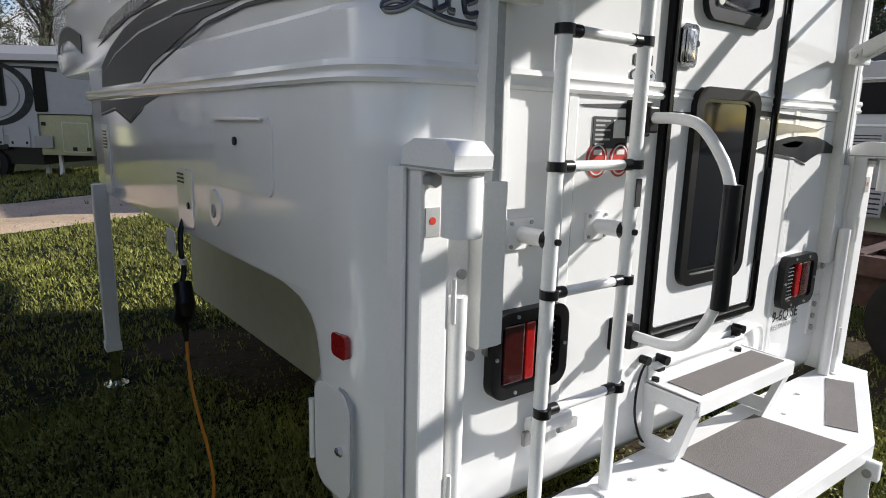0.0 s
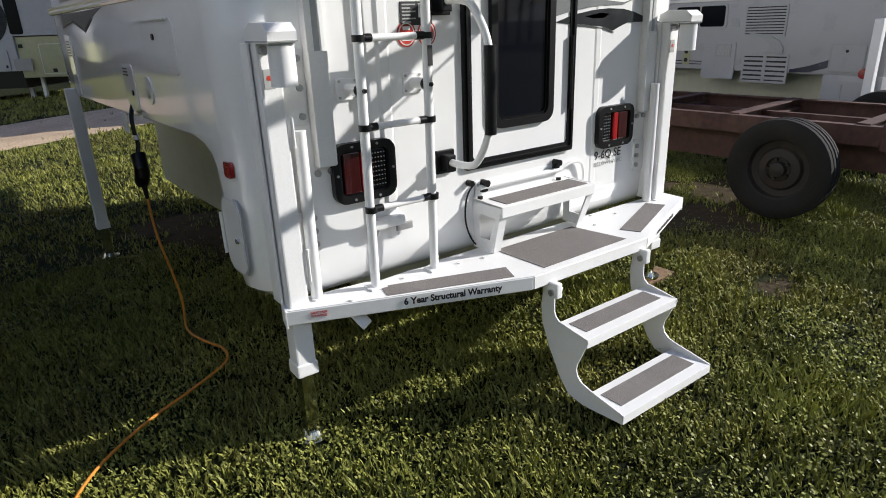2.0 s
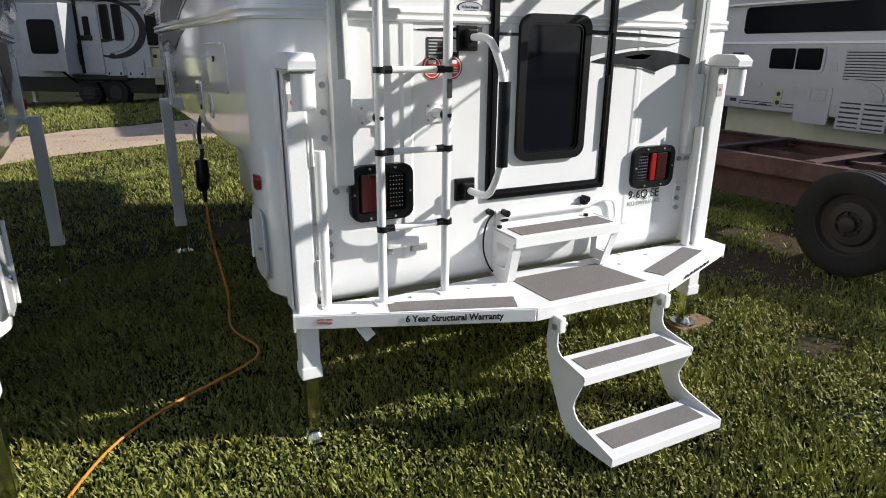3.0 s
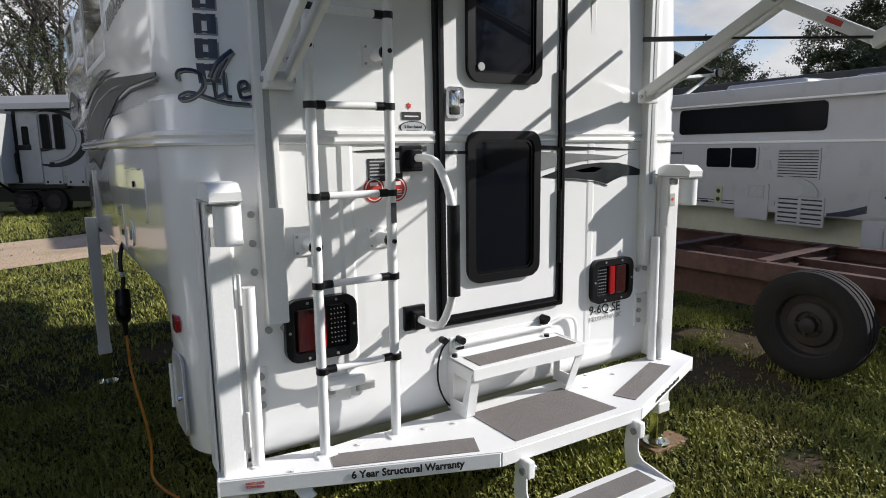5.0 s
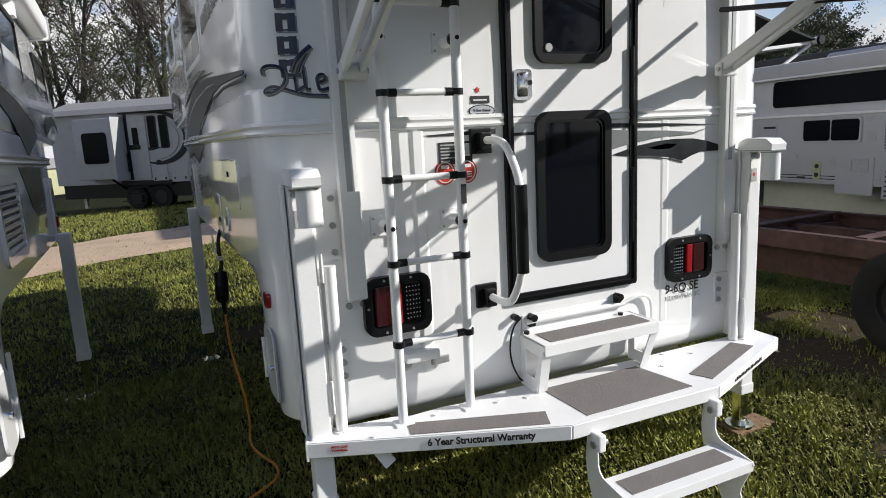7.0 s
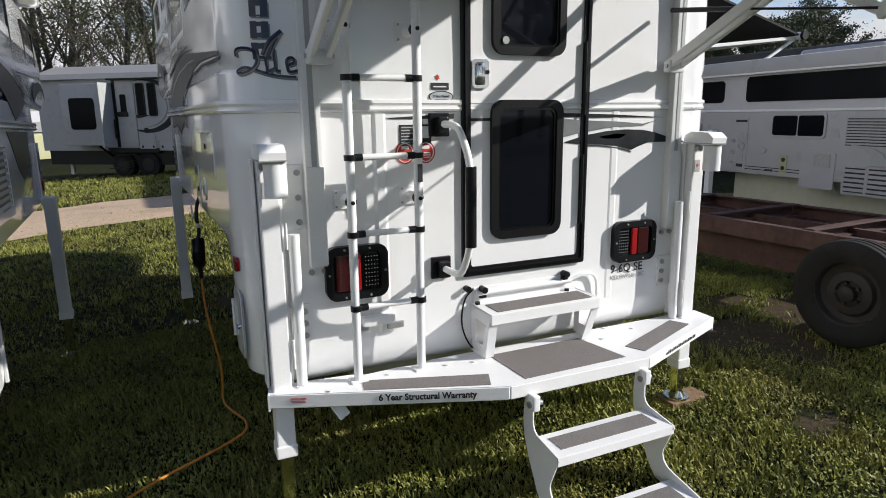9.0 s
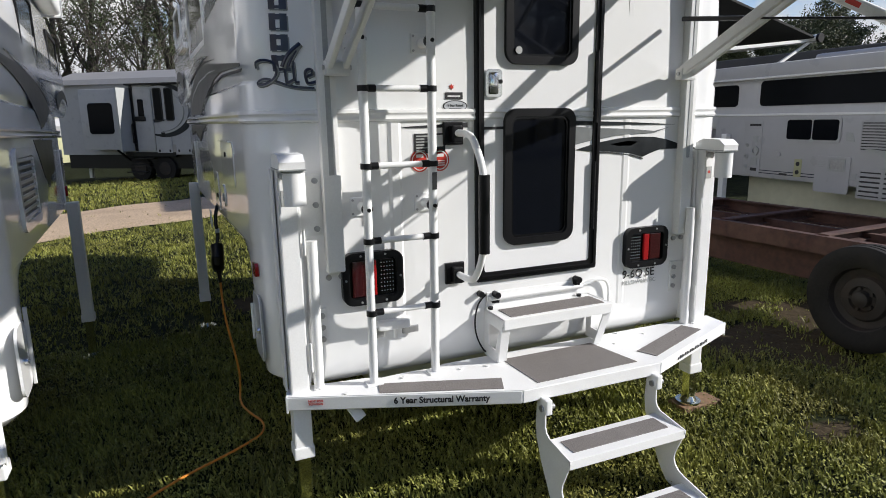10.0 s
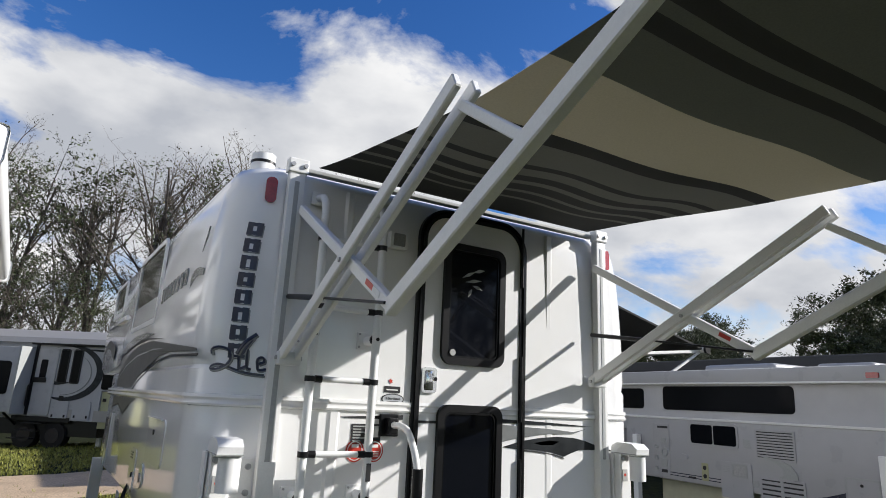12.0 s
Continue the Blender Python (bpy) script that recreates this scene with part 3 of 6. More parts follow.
# ---- rear lamps, markers, stickers ----
def tail_light(x0, z0, x1, z1, flip, parent):
    t = part("tail_light", ring(rrect(x0, z0, x1, z1, 0.045), rrect(x0 + 0.030, z0 + 0.030, x1 - 0.030, z1 - 0.030, 0.02), 0.030, rear(0.0)), BLACK, parent, "rear lamp cluster in a black rounded bezel", smooth=True)
    part("backing", prism(rrect(x0 + 0.025, z0 + 0.025, x1 - 0.025, z1 - 0.025, 0.02), 0.012, rear(0.0)), BLACK_GLOSS, t)
    w, h = x1 - x0, z1 - z0
    u = (lambda a: x1 - a * w) if flip else (lambda a: x0 + a * w)
    for a0, a1, m, nm in ((0.16, 0.42, RED_DARK, "brake_lens"), (0.44, 0.56, RED_LENS, "red_reflector")):
        xa, xb = sorted((u(a0), u(a1)))
        part(nm, B((xa, -0.024, z0 + 0.035), (xb, -0.01, z1 - 0.035), 0.004), m, t)
    xa, xb = sorted((u(0.62), u(0.86)))
    rev = part("reversing_lens", B((xa, -0.016, z0 + 0.035), (xb, -0.01, z1 - 0.035), 0.003), BLACK_GLOSS, t)
    bm = bmesh.new()
    for i in range(5):
        for j in range(8):
            bmesh.ops.create_icosphere(bm, subdivisions=1, radius=0.0032, matrix=Matrix.Translation((xa + (xb - xa) * (i + 0.5) / 5, -0.017, z0 + 0.042 + (h - 0.084) * (j + 0.5) / 8)))
    part("reflector_beads", bm, CLEAR_LENS, rev)
    for p, q in ((x0 + 0.014, (z0 + z1) / 2), (x1 - 0.014, (z0 + z1) / 2), (x0 + w * 0.3, z0 + 0.013), (x0 + w * 0.7, z0 + 0.013), (x0 + w * 0.3, z1 - 0.013), (x0 + w * 0.7, z1 - 0.013)):
        part("screw", C((p, -0.029, q), (p, -0.034, q), 0.005, 8), STEEL, t)
    return t


tail_light(-0.880, 0.896, -0.618, 1.118, False, camper)
tail_light(0.556, 0.897, 0.823, 1.102, True, camper)
for s in (-1, 1):
    bm = prism(rrect(-0.024, -0.058, 0.024, 0.058, 0.022), 0.026, rear(0))
    bmesh.ops.transform(bm, matrix=Matrix.Translation((s * 0.995, 0.030, 2.555)) @ pose(0, 0, 0, 0, 0, s * 12), verts=bm.verts[:])
    part("marker_light", bm, RED_LENS, camper, "red clearance lamp", smooth=True)
part("side_marker", prism(rrect(0.100, 1.032, 0.165, 1.088, 0.014), 0.014, side(-1.190)), RED_LENS, camper, "red side marker lamp", smooth=True)
porch = part("porch_light", B((-0.44, -0.045, 2.385), (-0.345, 0.0, 2.465), 0.012), WHITE_PAINT, camper, smooth=True)
part("lamp_lens", prism(rrect(-0.425, 2.395, -0.365, 2.455, 0.006), 0.006, rear(-0.043)), CLEAR_LENS, porch)

# rear stickers
part("maple_leaf_sticker", prism([(-0.372 + 0.012 * math.cos(a) * (1 if k % 2 else 0.5), 1.778 + 0.012 * math.sin(a) * (1 if k % 2 else 0.5)) for k, a in enumerate([math.pi * j / 6 for j in range(12)])], 0.002, rear(-0.001)), RED_PAINT, camper)
blk = part("black_badge", prism(rrect(-0.402, 1.728, -0.322, 1.756, 0.003), 0.002, rear(-0.001)), INK, camper)
part("text_bar", B((-0.392, -0.0038, 1.738), (-0.334, -0.003, 1.743)), LABEL_WHITE, blk)
oval = part("oval_badge", prism([(-0.357 + 0.056 * math.cos(a), 1.700 + 0.024 * math.sin(a)) for a in [2 * math.pi * k / 28 for k in range(28)]], 0.002, rear(-0.001)), INK, camper, "silver oval rating badge with a black rim")
part("badge_face", prism([(-0.357 + 0.051 * math.cos(a), 1.700 + 0.020 * math.sin(a)) for a in [2 * math.pi * k / 28 for k in range(28)]], 0.003, rear(-0.001)), SILVER_VINYL, oval)
text("5 Star Rated", 0.0145, rear(-0.0048) @ pose(-0.357, 1.698, 0), INK, oval, align="CENTER")
part("text_bar", B((-0.385, -0.0046, 1.688), (-0.329, -0.004, 1.691)), INK, oval)
plate = part("data_plate", prism(rrect(-0.545, 1.508, -0.405, 1.590, 0.003), 0.002, rear(-0.001)), INK, camper, "black data plate with pale lines")
for k in range(6):
    part("text_bar", B((-0.537, -0.0038, 1.517 + k * 0.012), (-0.50 + 0.022 * (k % 2), -0.003, 1.522 + k * 0.012)), LABEL_GREY, plate)
part("text_bar", B((-0.465, -0.0038, 1.535), (-0.415, -0.003, 1.583)), LABEL_WHITE, plate)
for x in (-0.522, -0.430):
    st = part("round_sticker", prism([(x + 0.042 * math.cos(a), 1.478 + 0.046 * math.sin(a)) for a in [2 * math.pi * k / 28 for k in range(28)]], 0.002, rear(-0.001)), RED_PAINT, camper, "round red seal sticker")
    part("sticker_ring", ring([(x + 0.036 * math.cos(a), 1.478 + 0.040 * math.sin(a)) for a in [2 * math.pi * k / 28 for k in range(28)]], [(x + 0.032 * math.cos(a), 1.478 + 0.036 * math.sin(a)) for a in [2 * math.pi * k / 28 for k in range(28)]], 0.003, rear(-0.001)), LABEL_WHITE, st)
    part("sticker_tab", B((x - 0.016, -0.0045, 1.492), (x + 0.016, -0.0035, 1.505)), LABEL_WHITE, st)
    for k in range(3):
        part("text_bar", B((x - 0.02, -0.0045, 1.455 + k * 0.009), (x + 0.02, -0.0035, 1.459 + k * 0.009)), LABEL_WHITE, st)

# lettering on the rear
text("9-6Q SE", 0.060, rear(-0.0042) @ pose(0.560, 0.842, 0), INK, camper, squeeze=1.02, bold=0.0006)
text("KELOWNA BC", 0.030, rear(-0.0042) @ pose(0.560, 0.808, 0), LABEL_GREY, camper, squeeze=1.12)



def corner_patch(u0, u1, z0, z1, lift=0.0012, thick=0.0015, skew=0.0):
    """A thin vinyl patch bent round the left rear corner; u runs along the surface, 0 where the flat rear wall begins, growing to the left."""
    n = max(1, int(abs(u1 - u0) / 0.012))
    bm = bmesh.new()
    lay = []
    for o in (lift, lift + thick):
        rows = []
        for z, sk in ((z0, 0.0), (z1, skew)):
            hw, yr = shell_width(z), float(np.interp(z, [v[0] for v in LEVELS], [v[2] for v in LEVELS]))
            row = []
            for k in range(n + 1):
                a = (u0 + (u1 - u0) * k / n + sk) / 0.17
                if a < 0:
                    row.append(bm.verts.new((-hw + 0.17 - a * 0.17, yr - o, z)))
                else:
                    row.append(bm.verts.new((-hw + 0.17 - (0.17 + o) * math.sin(a), yr + 0.17 - (0.17 + o) * math.cos(a), z)))
            rows.append(row)
        lay.append(rows)
    for rows in lay:
        for k in range(n):
            bm.faces.new((rows[0][k], rows[0][k + 1], rows[1][k + 1], rows[1][k]))
    for r in (0, 1):
        for k in range(n):
            bm.faces.new((lay[0][r][k], lay[0][r][k + 1], lay[1][r][k + 1], lay[1][r][k]))
    for k in (0, n):
        bm.faces.new((lay[0][0][k], lay[0][1][k], lay[1][1][k], lay[1][0][k]))
    return bm


# name stack on the rounded corner: plain slotted blocks in navy, with a pale offset edge
for k in range(8):
    z, u = 2.37 - k * 0.073, 0.034
    g = part("logo_block", corner_patch(u - 0.033, u - 0.007, z - 0.029, z + 0.029), NAVY, camper)
    part("logo_block_side", corner_patch(u + 0.008, u + 0.031, z - 0.029, z + 0.029), NAVY, g)
    part("logo_block_edge", corner_patch(u - 0.012, u + 0.012, z + 0.012 - 0.004 * (k % 2), z + 0.027), NAVY, g)
    part("logo_block_edge", corner_patch(u - 0.012, u + 0.012, z - 0.027, z - 0.010 - 0.006 * (k % 3)), NAVY, g)
    part("logo_shadow", corner_patch(u - 0.038, u - 0.033, z - 0.033, z + 0.020), GREY_VINYL, g)
    part("logo_shadow", corner_patch(u - 0.036, u + 0.026, z - 0.034, z - 0.029), GREY_VINYL, g)


def corner_point(u, z, o=0.001):
    hw, yr = shell_width(z), float(np.interp(z, [v[0] for v in LEVELS], [v[2] for v in LEVELS]))
    a = u / 0.17
    if a < 0:
        return (-hw + 0.17 - u, yr - o, z)
    return (-hw + 0.17 - (0.17 + o) * math.sin(a), yr + 0.17 - (0.17 + o) * math.cos(a), z)


def corner_stroke(pts, r, m, nm):
    part(nm, tube([corner_point(u, z) for u, z in pts], r, 8, 2), m, camper, smooth=True)


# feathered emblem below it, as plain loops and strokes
for off, m, rr in ((-0.005, GREY_VINYL, 0.0052), (0.0, NAVY, 0.0062)):
    o = off
    corner_stroke([(0.125 + o, 1.842 + o), (0.128 + o, 1.865 + o), (0.095 + o, 1.872 + o), (0.055 + o, 1.862 + o), (0.050 + o, 1.825 + o), (0.072 + o, 1.790 + o), (0.115 + o, 1.778 + o), (0.130 + o, 1.792 + o), (0.105 + o, 1.806 + o), (0.05 + o, 1.790 + o), (-0.01 + o, 1.772 + o), (-0.09 + o, 1.768 + o)], rr, m, "logo_loop")
    corner_stroke([(0.022 + o, 1.832 + o), (0.026 + o, 1.800 + o), (0.012 + o, 1.785 + o), (-0.002 + o, 1.800 + o)], rr, m, "logo_stroke")
    corner_stroke([(-0.012 + o, 1.868 + o), (-0.008 + o, 1.825 + o), (-0.014 + o, 1.790 + o), (-0.030 + o, 1.790 + o)], rr, m, "logo_stroke")
    corner_stroke([(-0.052 + o, 1.812 + o), (-0.082 + o, 1.822 + o), (-0.074 + o, 1.842 + o), (-0.050 + o, 1.832 + o), (-0.046 + o, 1.800 + o), (-0.066 + o, 1.785 + o), (-0.095 + o, 1.795 + o)], rr, m, "logo_stroke")
    corner_stroke([(0.028 + o, 1.845 + o), (0.012 + o, 1.880 + o), (-0.010 + o, 1.905 + o), (-0.042 + o, 1.930 + o)], rr * 1.4, m, "logo_feather")
    corner_stroke([(0.006 + o, 1.848 + o), (-0.006 + o, 1.875 + o), (-0.035 + o, 1.922 + o)], rr * 1.1, m, "logo_feather")

# black and grey flashes on the rear right
for pts, m in (([(0.39, 1.529), (0.50, 1.544), (0.61, 1.550), (0.72, 1.546), (0.80, 1.532), (0.92, 1.498), (1.03, 1.478), (0.90, 1.484), (0.76, 1.485), (0.70, 1.468), (0.655, 1.452), (0.58, 1.470), (0.46, 1.484), (0.39, 1.488)], CHAR_VINYL), ([(0.39, 1.484), (0.46, 1.480), (0.58, 1.465), (0.655, 1.446), (0.655, 1.441), (0.58, 1.460), (0.46, 1.475), (0.39, 1.478)], INK), ([(0.39, 1.595), (0.56, 1.588), (0.72, 1.575), (0.81, 1.592), (0.72, 1.567), (0.61, 1.564), (0.50, 1.560), (0.39, 1.545)], GREY_VINYL), ([(0.39, 1.626), (0.60, 1.618), (0.86, 1.604), (0.60, 1.607), (0.39, 1.607)], CHAR_VINYL), ([(0.45, 1.518), (0.56, 1.532), (0.62, 1.526), (0.58, 1.508), (0.50, 1.508)], GREY_VINYL)):
    part("vinyl_flash", prism(pts, 0.003, rear(-0.001)), m, camper, "grey and black vinyl flash")
for pts, m in (([(0.237, 1.605), (0.34, 1.598), (0.34, 1.540), (0.237, 1.520)], GREY_VINYL), ([(0.237, 1.630), (0.34, 1.627), (0.34, 1.610), (0.237, 1.612)], CHAR_VINYL), ([(0.258, 1.500), (0.34, 1.520), (0.34, 1.488), (0.258, 1.497)], CHAR_VINYL)):
    part("vinyl_flash", prism(pts, 0.003, rear(-0.010)), m, camper)
part("vinyl_flash", prism([(-0.60, 1.618), (-0.30, 1.632), (-0.30, 1.612), (-0.58, 1.613)], 0.002, rear(-0.001)), INK, camper)
part("vinyl_flash", prism([(-0.23, 1.612), (-0.131, 1.612), (-0.131, 1.600), (-0.23, 1.600)], 0.002, rear(-0.010)), INK, camper)

# ---- left side of the camper ----
SX = -1.2045
BLADE = [(3.10, 1.70), (3.06, 1.80), (2.75, 1.87), (2.35, 1.925), (1.85, 1.955), (1.25, 1.950), (0.60, 1.905), (0.06, 1.862), (0.05, 1.850), (0.64, 1.868), (0.94, 1.855), (1.28, 1.820), (1.80, 1.755), (2.06, 1.70)]
for pts, m in ((BLADE, CHAR_VINYL), ([(3.12, 1.93), (2.74, 1.992), (2.22, 2.018), (1.62, 2.012), (1.20, 1.985), (1.75, 1.985), (2.25, 1.962), (2.72, 1.925)], GREY_VINYL), ([(3.12, 1.895), (2.70, 1.945), (2.2, 1.975), (1.5, 1.978), (0.85, 1.945), (1.5, 1.966), (2.2, 1.958), (2.7, 1.925)], INK)):
    part("vinyl_flash", prism(pts, 0.003, side(SX)), m, camper, "charcoal vinyl swoosh")
part("vinyl_pinstripe", prism([(y - 0.05, z - 0.012) for y, z in BLADE[8:]] + [(y - 0.03, z - 0.022) for y, z in BLADE[:7:-1]], 0.003, side(SX)), INK, camper)
part("vinyl_pinstripe", prism([(3.05, 1.76), (2.6, 1.84), (2.0, 1.89), (1.2, 1.905), (0.4, 1.878), (1.2, 1.899), (2.0, 1.882), (2.6, 1.832)], 0.004, side(SX)), SILVER_VINYL, camper)
part("vinyl_flash", prism([(3.2, 1.635), (3.2, 1.575), (2.75, 1.60), (2.35, 1.545), (2.05, 1.60), (1.70, 1.637)], 0.003, side(SX)), CHAR_VINYL, camper, "charcoal vinyl swoosh")
part("vinyl_flash", prism([(3.2, 1.568), (3.2, 1.560), (2.75, 1.585), (2.35, 1.53), (2.05, 1.588), (2.02, 1.598), (2.35, 1.541), (2.75, 1.596)], 0.003, side(SX)), INK, camper)
part("vinyl_flash", prism(swoosh(4.9, 1.96, 3.75, 1.94, 0.10, 0.05, 0.10), 0.003, side(-1.205)), CHAR_VINYL, camper, "charcoal vinyl swoosh")
# name on the side: plain bars with a feather stroke
for k in range(8):
    part("logo_slab", prism(rrect(1.18 - k * 0.095, 2.15 + k * 0.004, 1.245 - k * 0.095, 2.23 + k * 0.004, 0.005), 0.003, side(-1.197)), GREY_VINYL, camper)
part("logo_script_stroke", prism(swoosh(0.42, 2.17, 0.17, 2.19, 0.03, 0.05, 0.03), 0.003, side(-1.1965)), GREY_VINYL, camper)
part("logo_script_stroke", prism(swoosh(0.33, 2.24, 0.22, 2.40, 0.01, 0.04, 0.004), 0.006, side(-1.184)), GREY_VINYL, camper)


def side_window(y0, z0, y1, z1, x, parent, out=-1, nm="side_window"):
    w = part(nm, ring(rrect(y0, z0, y1, z1, 0.04), rrect(y0 + 0.03, z0 + 0.03, y1 - 0.03, z1 - 0.03, 0.025), 0.016, side(x, out)), ALU_WHITE, parent, "tinted side window in a white frame", smooth=True)
    part("pane", prism(rrect(y0 + 0.026, z0 + 0.026, y1 - 0.026, z1 - 0.026, 0.025), 0.012, side(x - out * 0.004, out)), GREY_GLASS, w)
    return w


side_window(1.42, 2.06, 2.75, 2.56, -1.186, camper)
side_window(3.85, 2.26, 4.75, 2.55, -1.178, camper)


def hatch(pts_outer, x, parent, label, latch=None, nm="side_hatch"):
    h = part(nm, prism(pts_outer, 0.010, side(x)), GELCOAT, parent, label, smooth=True)
    if latch:
        part("latch", C((x - 0.010, latch[0], latch[1]), (x - 0.016, latch[0], latch[1]), 0.012, 12), BLACK, h)
    return h


hatch(rrect(0.45, 1.362, 0.87, 1.566, 0.035), -1.2, camper, "white service hatch with a small black lock", (0.70, 1.50))
part("hatch_drip_edge", B((-1.222, 0.50, 1.558), (-1.205, 0.86, 1.566), 0.003), GELCOAT, camper)
hatch(rrect(1.21, 1.178, 1.45, 1.385, 0.03), -1.2, camper, "white power inlet hatch with a small vent", (1.27, 1.26))
for k in range(3):
    part("vent_slot", B((-1.2125, 1.33, 1.335 + k * 0.014), (-1.2095, 1.43, 1.341 + k * 0.014)), INK, camper)
inlet = part("water_inlet", prism([(0.905 + 0.060 * math.cos(a), 1.285 + 0.058 * math.sin(a)) for a in [2 * math.pi * k / 24 for k in range(24)]], 0.012, side(-1.2)), GELCOAT, camper, "round white water inlet cover", smooth=True)
part("inlet_hole", prism([(0.905 + 0.022 * math.cos(a), 1.275 + 0.022 * math.sin(a)) for a in [2 * math.pi * k / 16 for k in range(16)]], 0.016, side(-1.2)), LABEL_GREY, inlet)
fr = hatch(rrect(3.02, 1.175, 3.2, 1.52, 0.01), -1.202, camper, "tall white compartment door with a louvre")
for k in range(6):
    part("louvre", B((-1.216, 3.06, 1.40 + k * 0.016), (-1.212, 3.16, 1.408 + k * 0.016)), INK, fr)
# lower access door near the rear corner
acc = hatch(rrect(0.095, 0.67, 0.262, 0.945, 0.05), -1.190, camper, "white lower access door with a chrome lock", None, "access_door")
part("door_seal", ring(rrect(0.086, 0.66, 0.271, 0.955, 0.056), rrect(0.095, 0.67, 0.262, 0.945, 0.05), 0.006, side(-1.190)), LABEL_GREY, acc)
part("access_hinge", C((-1.2035, 0.272, 0.72), (-1.2035, 0.272, 0.88), 0.007), ALU_WHITE, acc)
part("lock", C((-1.200, 0.13, 0.80), (-1.212, 0.13, 0.80), 0.010), CHROME, acc)
part("lock_tab", B((-1.215, 0.108, 0.797), (-1.209, 0.136, 0.803)), CHROME, acc)

# latch strap low on the rear wall behind the ladder
strap = part("tie_down_bracket", B((-0.74, -0.05, 0.775), (-0.60, -0.004, 0.815), 0.010), WHITE_PAINT, camper, "white folding tie-down bracket", smooth=True)
part("bracket_tab", B((-0.76, -0.03, 0.745), (-0.71, -0.018, 0.785), 0.004), STEEL, strap)
part("bracket_tab", B((-0.63, -0.03, 0.745), (-0.555, -0.018, 0.775), 0.004), STEEL, strap)

# ---- grab bar ----
GX = -0.372
grab = part("grab_bar", tube([(GX, -0.02, 1.590), (GX, -0.16, 1.590), (GX, -0.215, 1.560), (GX, -0.295, 1.445), (GX, -0.297, 1.30), (GX, -0.295, 1.13), (GX, -0.225, 1.010), (GX, -0.17, 0.985), (GX, -0.02, 0.985)], 0.0145, 12, 2), WHITE_PAINT, camper, "white bent grab bar with a black foam grip", smooth=True)
part("foam_grip", C((GX, -0.296, 1.125), (GX, -0.296, 1.435), 0.022, 18), BLACK, grab, "black foam grip", smooth=True)
for z in (1.590, 0.985):
    br = part("hinge_bracket", B((GX - 0.045, -0.018, z - 0.05), (GX + 0.045, 0.0, z + 0.045), 0.004), BLACK, grab, "black plastic hinge bracket")
    part("bracket_cheek", B((GX - 0.022, -0.06, z - 0.04), (GX + 0.022, -0.016, z + 0.03), 0.006), BLACK, br)

# ---- awning rails on the rear wall ----
for s, x in ((-1, -0.905), (1, 0.905)):
    r = part("awning_rail", B((x - 0.034, -0.042, 1.05), (x + 0.034, 0.003, 2.70), 0.004), ALU_WHITE, camper, "white aluminium awning rail", smooth=True)
    part("rail_slot", B((x - 0.010, -0.0445, 1.30), (x + 0.010, -0.040, 2.60)), LABEL_GREY, r)
    part("rail_sleeve", B((x - 0.035, -0.048, 1.055), (x + 0.035, -0.041, 1.44), 0.003), ALU_WHITE, r)
    for k in (-0.026, 0.026):
        part("bolt", C((x + s * 0.0 + k, -0.001, 1.025), (x + k, -0.012, 1.025), 0.012, 10), STEEL, r)
    part("rail_head", B((x - 0.045, -0.05, 2.64), (x + 0.045, 0.0, 2.705), 0.006), ALU_WHITE, r)
    for k in (-0.028, 0.028):
        part("bolt", C((x + k, -0.048, 2.672), (x + k, -0.060, 2.672), 0.010, 10), STEEL, r)
part("roof_rail", B((-0.88, -0.010, 2.664), (0.88, 0.03, 2.684), 0.005), LABEL_GREY, camper)

# the body widens towards the cab, and its side details follow the shorter bed length
for ob in camper.children_recursive:
    whole = ob.name.startswith(("shell", "belt", "tub"))
    for v in ob.data.vertices:
        if v.co.y > 0.9 and not whole:
            v.co.y = 0.9 + (v.co.y - 0.9) * 0.72
        if v.co.y > 0.12:
            v.co.x += math.copysign(0.044 * (v.co.y - 0.12), v.co.x) * min(1.0, abs(v.co.x))

# ---- ladder ----
LY, LX0, LX1 = -0.112, -0.787, -0.510
ladder = thing("ladder", "white telescopic aluminium ladder fixed to the camper rear", "ladder", (-0.65, LY, 0.58))
for x in (LX0, LX1):
    part("rail", tube([(x, LY + 0.01, 0.578), (x, LY, 1.6), (x, LY - 0.006, 2.46), (x, LY + 0.02, 2.535), (x, -0.01, 2.555)], 0.0175, 14, 1), WHITE_PAINT, ladder, smooth=True)
    part("foot_flange", B((x - 0.035, LY - 0.02, 0.575), (x + 0.035, LY + 0.04, 0.582), 0.002), WHITE_PAINT, ladder)
    part("top_flange", B((x - 0.035, -0.008, 2.525), (x + 0.035, 0.006, 2.585), 0.003), WHITE_PAINT, ladder)
    for z in (1.305, 1.945):
        st = part("standoff", C((x + 0.005, 0.0, z), (x + 0.005, LY + 0.014, z), 0.021, 14), WHITE_PAINT, ladder, smooth=True)
        sp = part("standoff_plate", B((x - 0.042, -0.009, z - 0.038), (x + 0.042, 0.002, z + 0.038), 0.003), WHITE_PAINT, st)
        for du, dz in ((-0.032, -0.028), (-0.032, 0.028), (0.032, -0.028), (0.032, 0.028)):
            part("plate_screw", C((x + du, -0.008, z + dz), (x + du, -0.013, z + dz), 0.005, 8), STEEL, sp)
        part("standoff_pad", C((x + 0.002, LY + 0.024, z), (x + 0.002, LY + 0.008, z), 0.022, 14), BLACK, st)
        part("bolt_cap", C((x, LY - 0.014, z), (x, LY - 0.022, z), 0.008, 10), BLACK, st)
